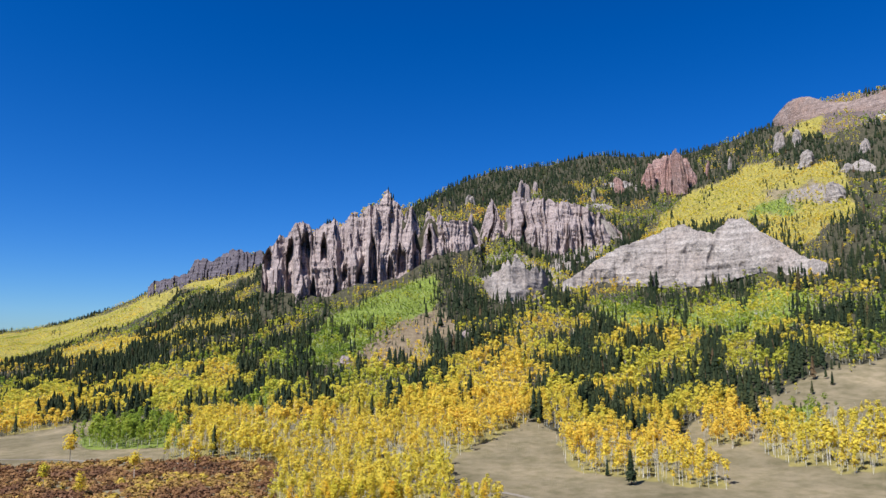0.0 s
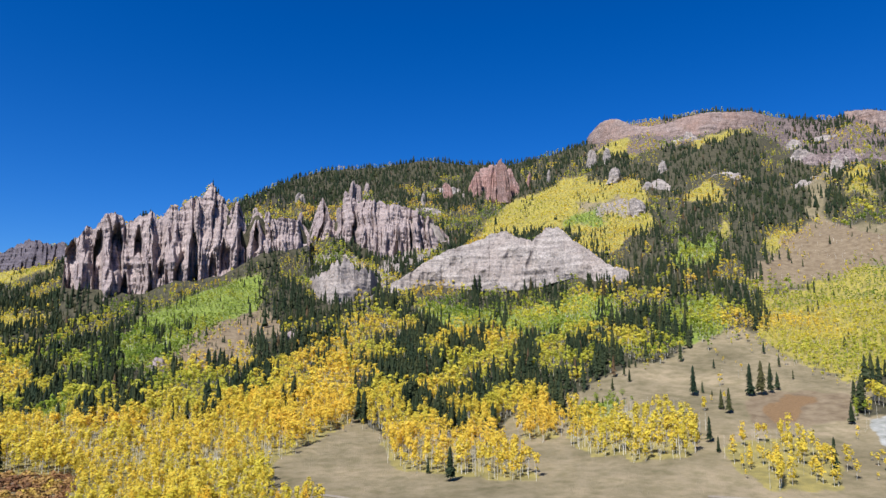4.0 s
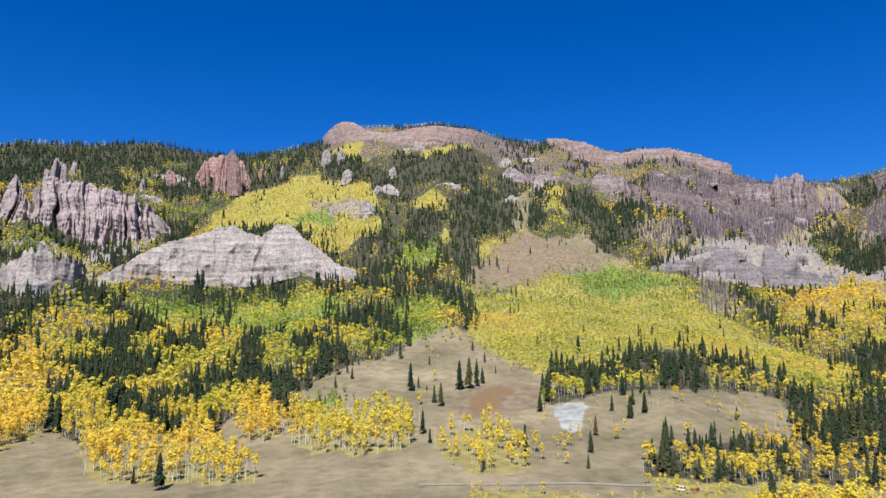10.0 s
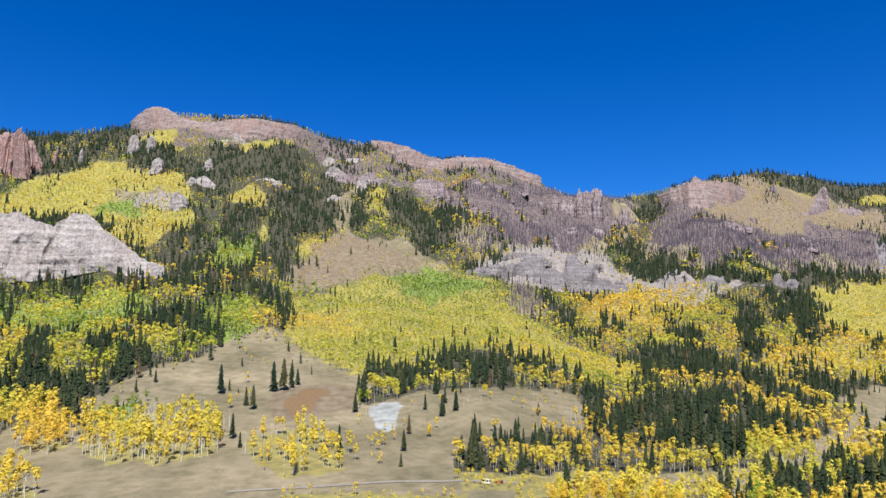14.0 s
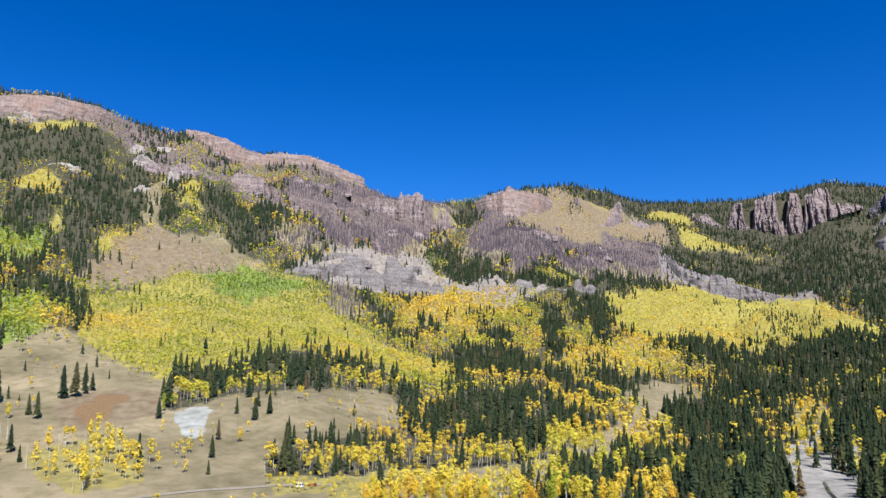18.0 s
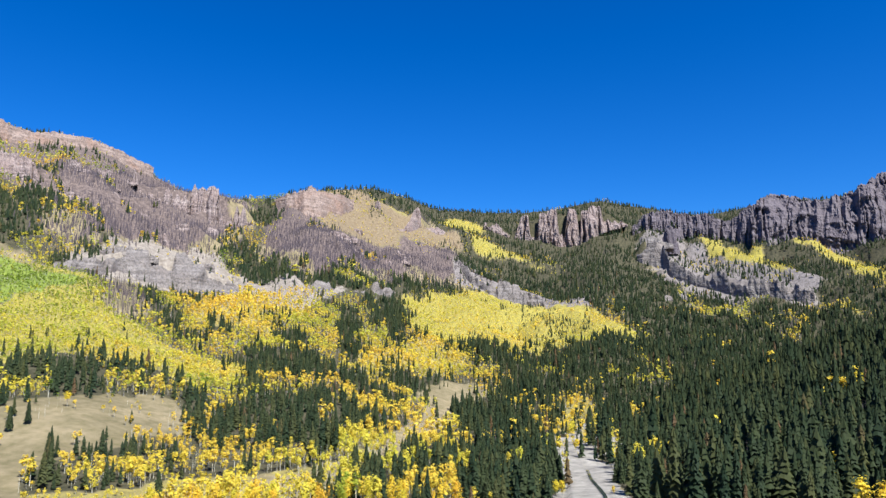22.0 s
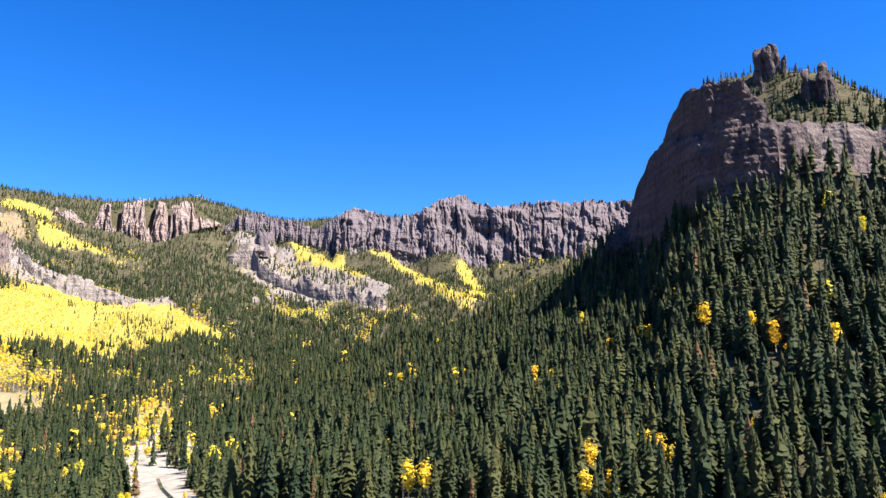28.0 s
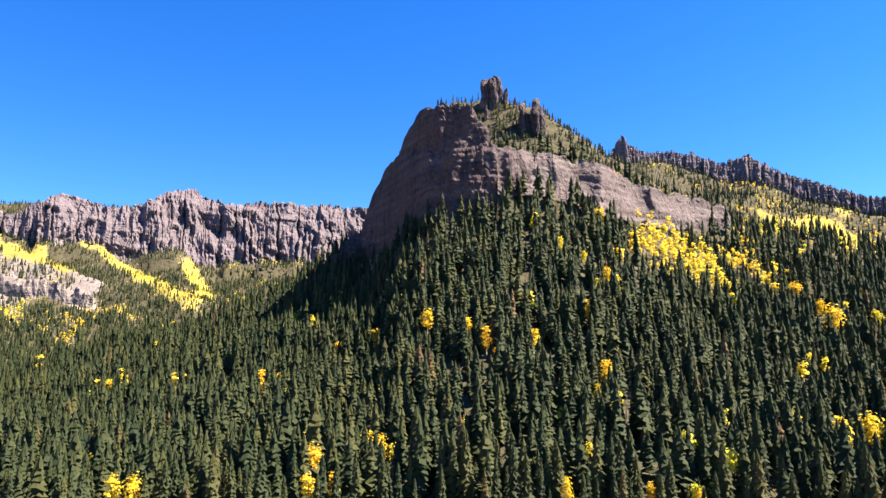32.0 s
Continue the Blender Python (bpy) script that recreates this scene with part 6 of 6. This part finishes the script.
CAR_GLASS, RUBBER, STEEL = solid("car_glass", 0.05, (0.02, 0.025, 0.03)), solid("rubber", 0.8, (0.025, 0.025, 0.025)), solid("steel", 0.35, (0.5, 0.5, 0.52), 0.8)
LAMP_CLEAR, LAMP_RED = solid("lamp_glass", 0.1, (0.7, 0.7, 0.68)), solid("tail_lamp", 0.2, (0.4, 0.02, 0.02))


def box(x0, x1, y0, y1, z0, z1, bevel=0.04):
    bm = bmesh.new()
    bmesh.ops.create_cube(bm, size=1, matrix=Matrix.Translation(((x0 + x1) / 2, (y0 + y1) / 2, (z0 + z1) / 2)) @ Matrix.Diagonal((x1 - x0, y1 - y0, z1 - z0, 1)))
    bmesh.ops.bevel(bm, geom=bm.edges[:], offset=bevel, segments=2, affect='EDGES')
    return bm


def profile(points, half, bevel=0.06):
    """A body drawn in side view and widened to both sides, with rounded edges."""
    bm = bmesh.new()
    a = [bm.verts.new((x, -half, z)) for x, z in points]
    b = [bm.verts.new((x, half, z)) for x, z in points]
    bm.faces.new(a)
    bm.faces.new(b[::-1])
    for i in range(len(points)):
        j = (i + 1) % len(points)
        bm.faces.new((a[j], a[i], b[i], b[j]))
    bmesh.ops.recalc_face_normals(bm, faces=bm.faces[:])
    bmesh.ops.bevel(bm, geom=bm.edges[:], offset=bevel, segments=2, affect='EDGES')
    return bm


def disc(r, w, x, y, z):
    bm = bmesh.new()
    bmesh.ops.create_cone(bm, cap_ends=True, segments=20, radius1=r, radius2=r, depth=w, matrix=Matrix.Translation((x, y, z)) @ Matrix.Rotation(math.pi / 2, 4, 'X'))
    bmesh.ops.bevel(bm, geom=[e for e in bm.edges if e.calc_length() < r], offset=w * 0.12, segments=1, affect='EDGES')
    return bm


def vehicle(name, label, colour, bearing, dist, turn, shape, roof, length):
    paint = solid(name + "_paint", 0.25, colour)
    root = new(name)
    part("body", profile(shape, 0.92), paint, root)
    part("cabin", profile(roof, 0.8), paint, root)
    xs = [p[0] for p in roof]
    lo, hi = min(p[1] for p in roof) + 0.08, max(p[1] for p in roof) - 0.1
    for side in (-1, 1):
        for x0, x1 in ((min(xs) + 0.35, (min(xs) + max(xs)) / 2 - 0.05), ((min(xs) + max(xs)) / 2 + 0.05, max(xs) - 0.4)):
            part("side_window", box(x0, x1, side * 0.8 - 0.012, side * 0.8 + 0.012, lo + 0.08, hi, 0.005), CAR_GLASS, root, "dark side window glass")
    a, b, c, d = roof[0], roof[1], roof[2], roof[3]
    for name2, p, q in (("windscreen", d, c), ("rear_window", a, b)):
        bm = bmesh.new()
        off = 0.03 if name2 == "windscreen" else -0.03
        pts = [(p[0] + (q[0] - p[0]) * f + off, p[1] + (q[1] - p[1]) * f) for f in (0.15, 0.88)]
        vs = [bm.verts.new((pts[k][0] + e, s * 0.68, pts[k][1])) for e in (0, off * 0.5) for k, s in ((0, -1), (0, 1), (1, 1), (1, -1))]
        for f in ((0, 1, 2, 3), (7, 6, 5, 4), (0, 4, 5, 1), (1, 5, 6, 2), (2, 6, 7, 3), (3, 7, 4, 0)):
            bm.faces.new([vs[k] for k in f])
        part(name2, bm, CAR_GLASS, root, "dark slanted window glass")
    for x in (0.85, length - 0.95):
        for side in (-1, 1):
            tyre = part("wheel", disc(0.36, 0.24, x, side * 0.8, 0.36), RUBBER, root, "black rubber tyre")
            part("rim", disc(0.2, 0.26, x, side * 0.8, 0.36), STEEL, tyre, "grey steel wheel rim")
    for side in (-1, 1):
        part("headlight", box(length - 0.06, length + 0.02, side * 0.66 - 0.16, side * 0.66 + 0.16, 0.68, 0.84, 0.02), LAMP_CLEAR, root, "clear headlight glass")
        part("tail_light", box(-0.02, 0.05, side * 0.72 - 0.09, side * 0.72 + 0.09, 0.72, 0.98, 0.02), LAMP_RED, root, "red tail light")
        part("door_mirror", box(length * 0.66, length * 0.66 + 0.12, side * 0.98 - 0.09, side * 0.98 + 0.09, 1.05, 1.2, 0.03), paint, root)
    part("bumper", box(length - 0.04, length + 0.1, -0.88, 0.88, 0.38, 0.58, 0.05), STEEL, root)
    part("bumper", box(-0.1, 0.04, -0.88, 0.88, 0.38, 0.58, 0.05), STEEL, root)
    z = float(land([bearing], [dist])[0])
    root.matrix_basis = Matrix.LocRotScale((dist * math.sin(bearing * DEG), dist * math.cos(bearing * DEG), z), Euler((0, 0, turn * DEG)), None)
    tagged(root, label, "vehicle")


vehicle("camper_van", "white camper van parked on dry grass beside the track", (0.78, 0.78, 0.76), VAN[0], VAN[1], 150 - VAN[0],
        [(0, 0.4), (0, 1.1), (0.1, 1.25), (3.9, 1.25), (5.1, 1.05), (5.3, 0.9), (5.3, 0.4)], [(0.05, 1.2), (0.15, 2.4), (3.5, 2.4), (4.3, 1.2)], 5.3)
vehicle("red_car", "dark red estate car parked among the aspens", (0.25, 0.03, 0.025), VAN[0] + 1.05, VAN[1] + 3, 160 - VAN[0],
        [(0, 0.35), (0, 0.95), (0.15, 1.02), (3.4, 0.98), (4.4, 0.82), (4.5, 0.7), (4.5, 0.35)], [(0.15, 0.95), (0.5, 1.55), (2.6, 1.55), (3.4, 0.95)], 4.5)
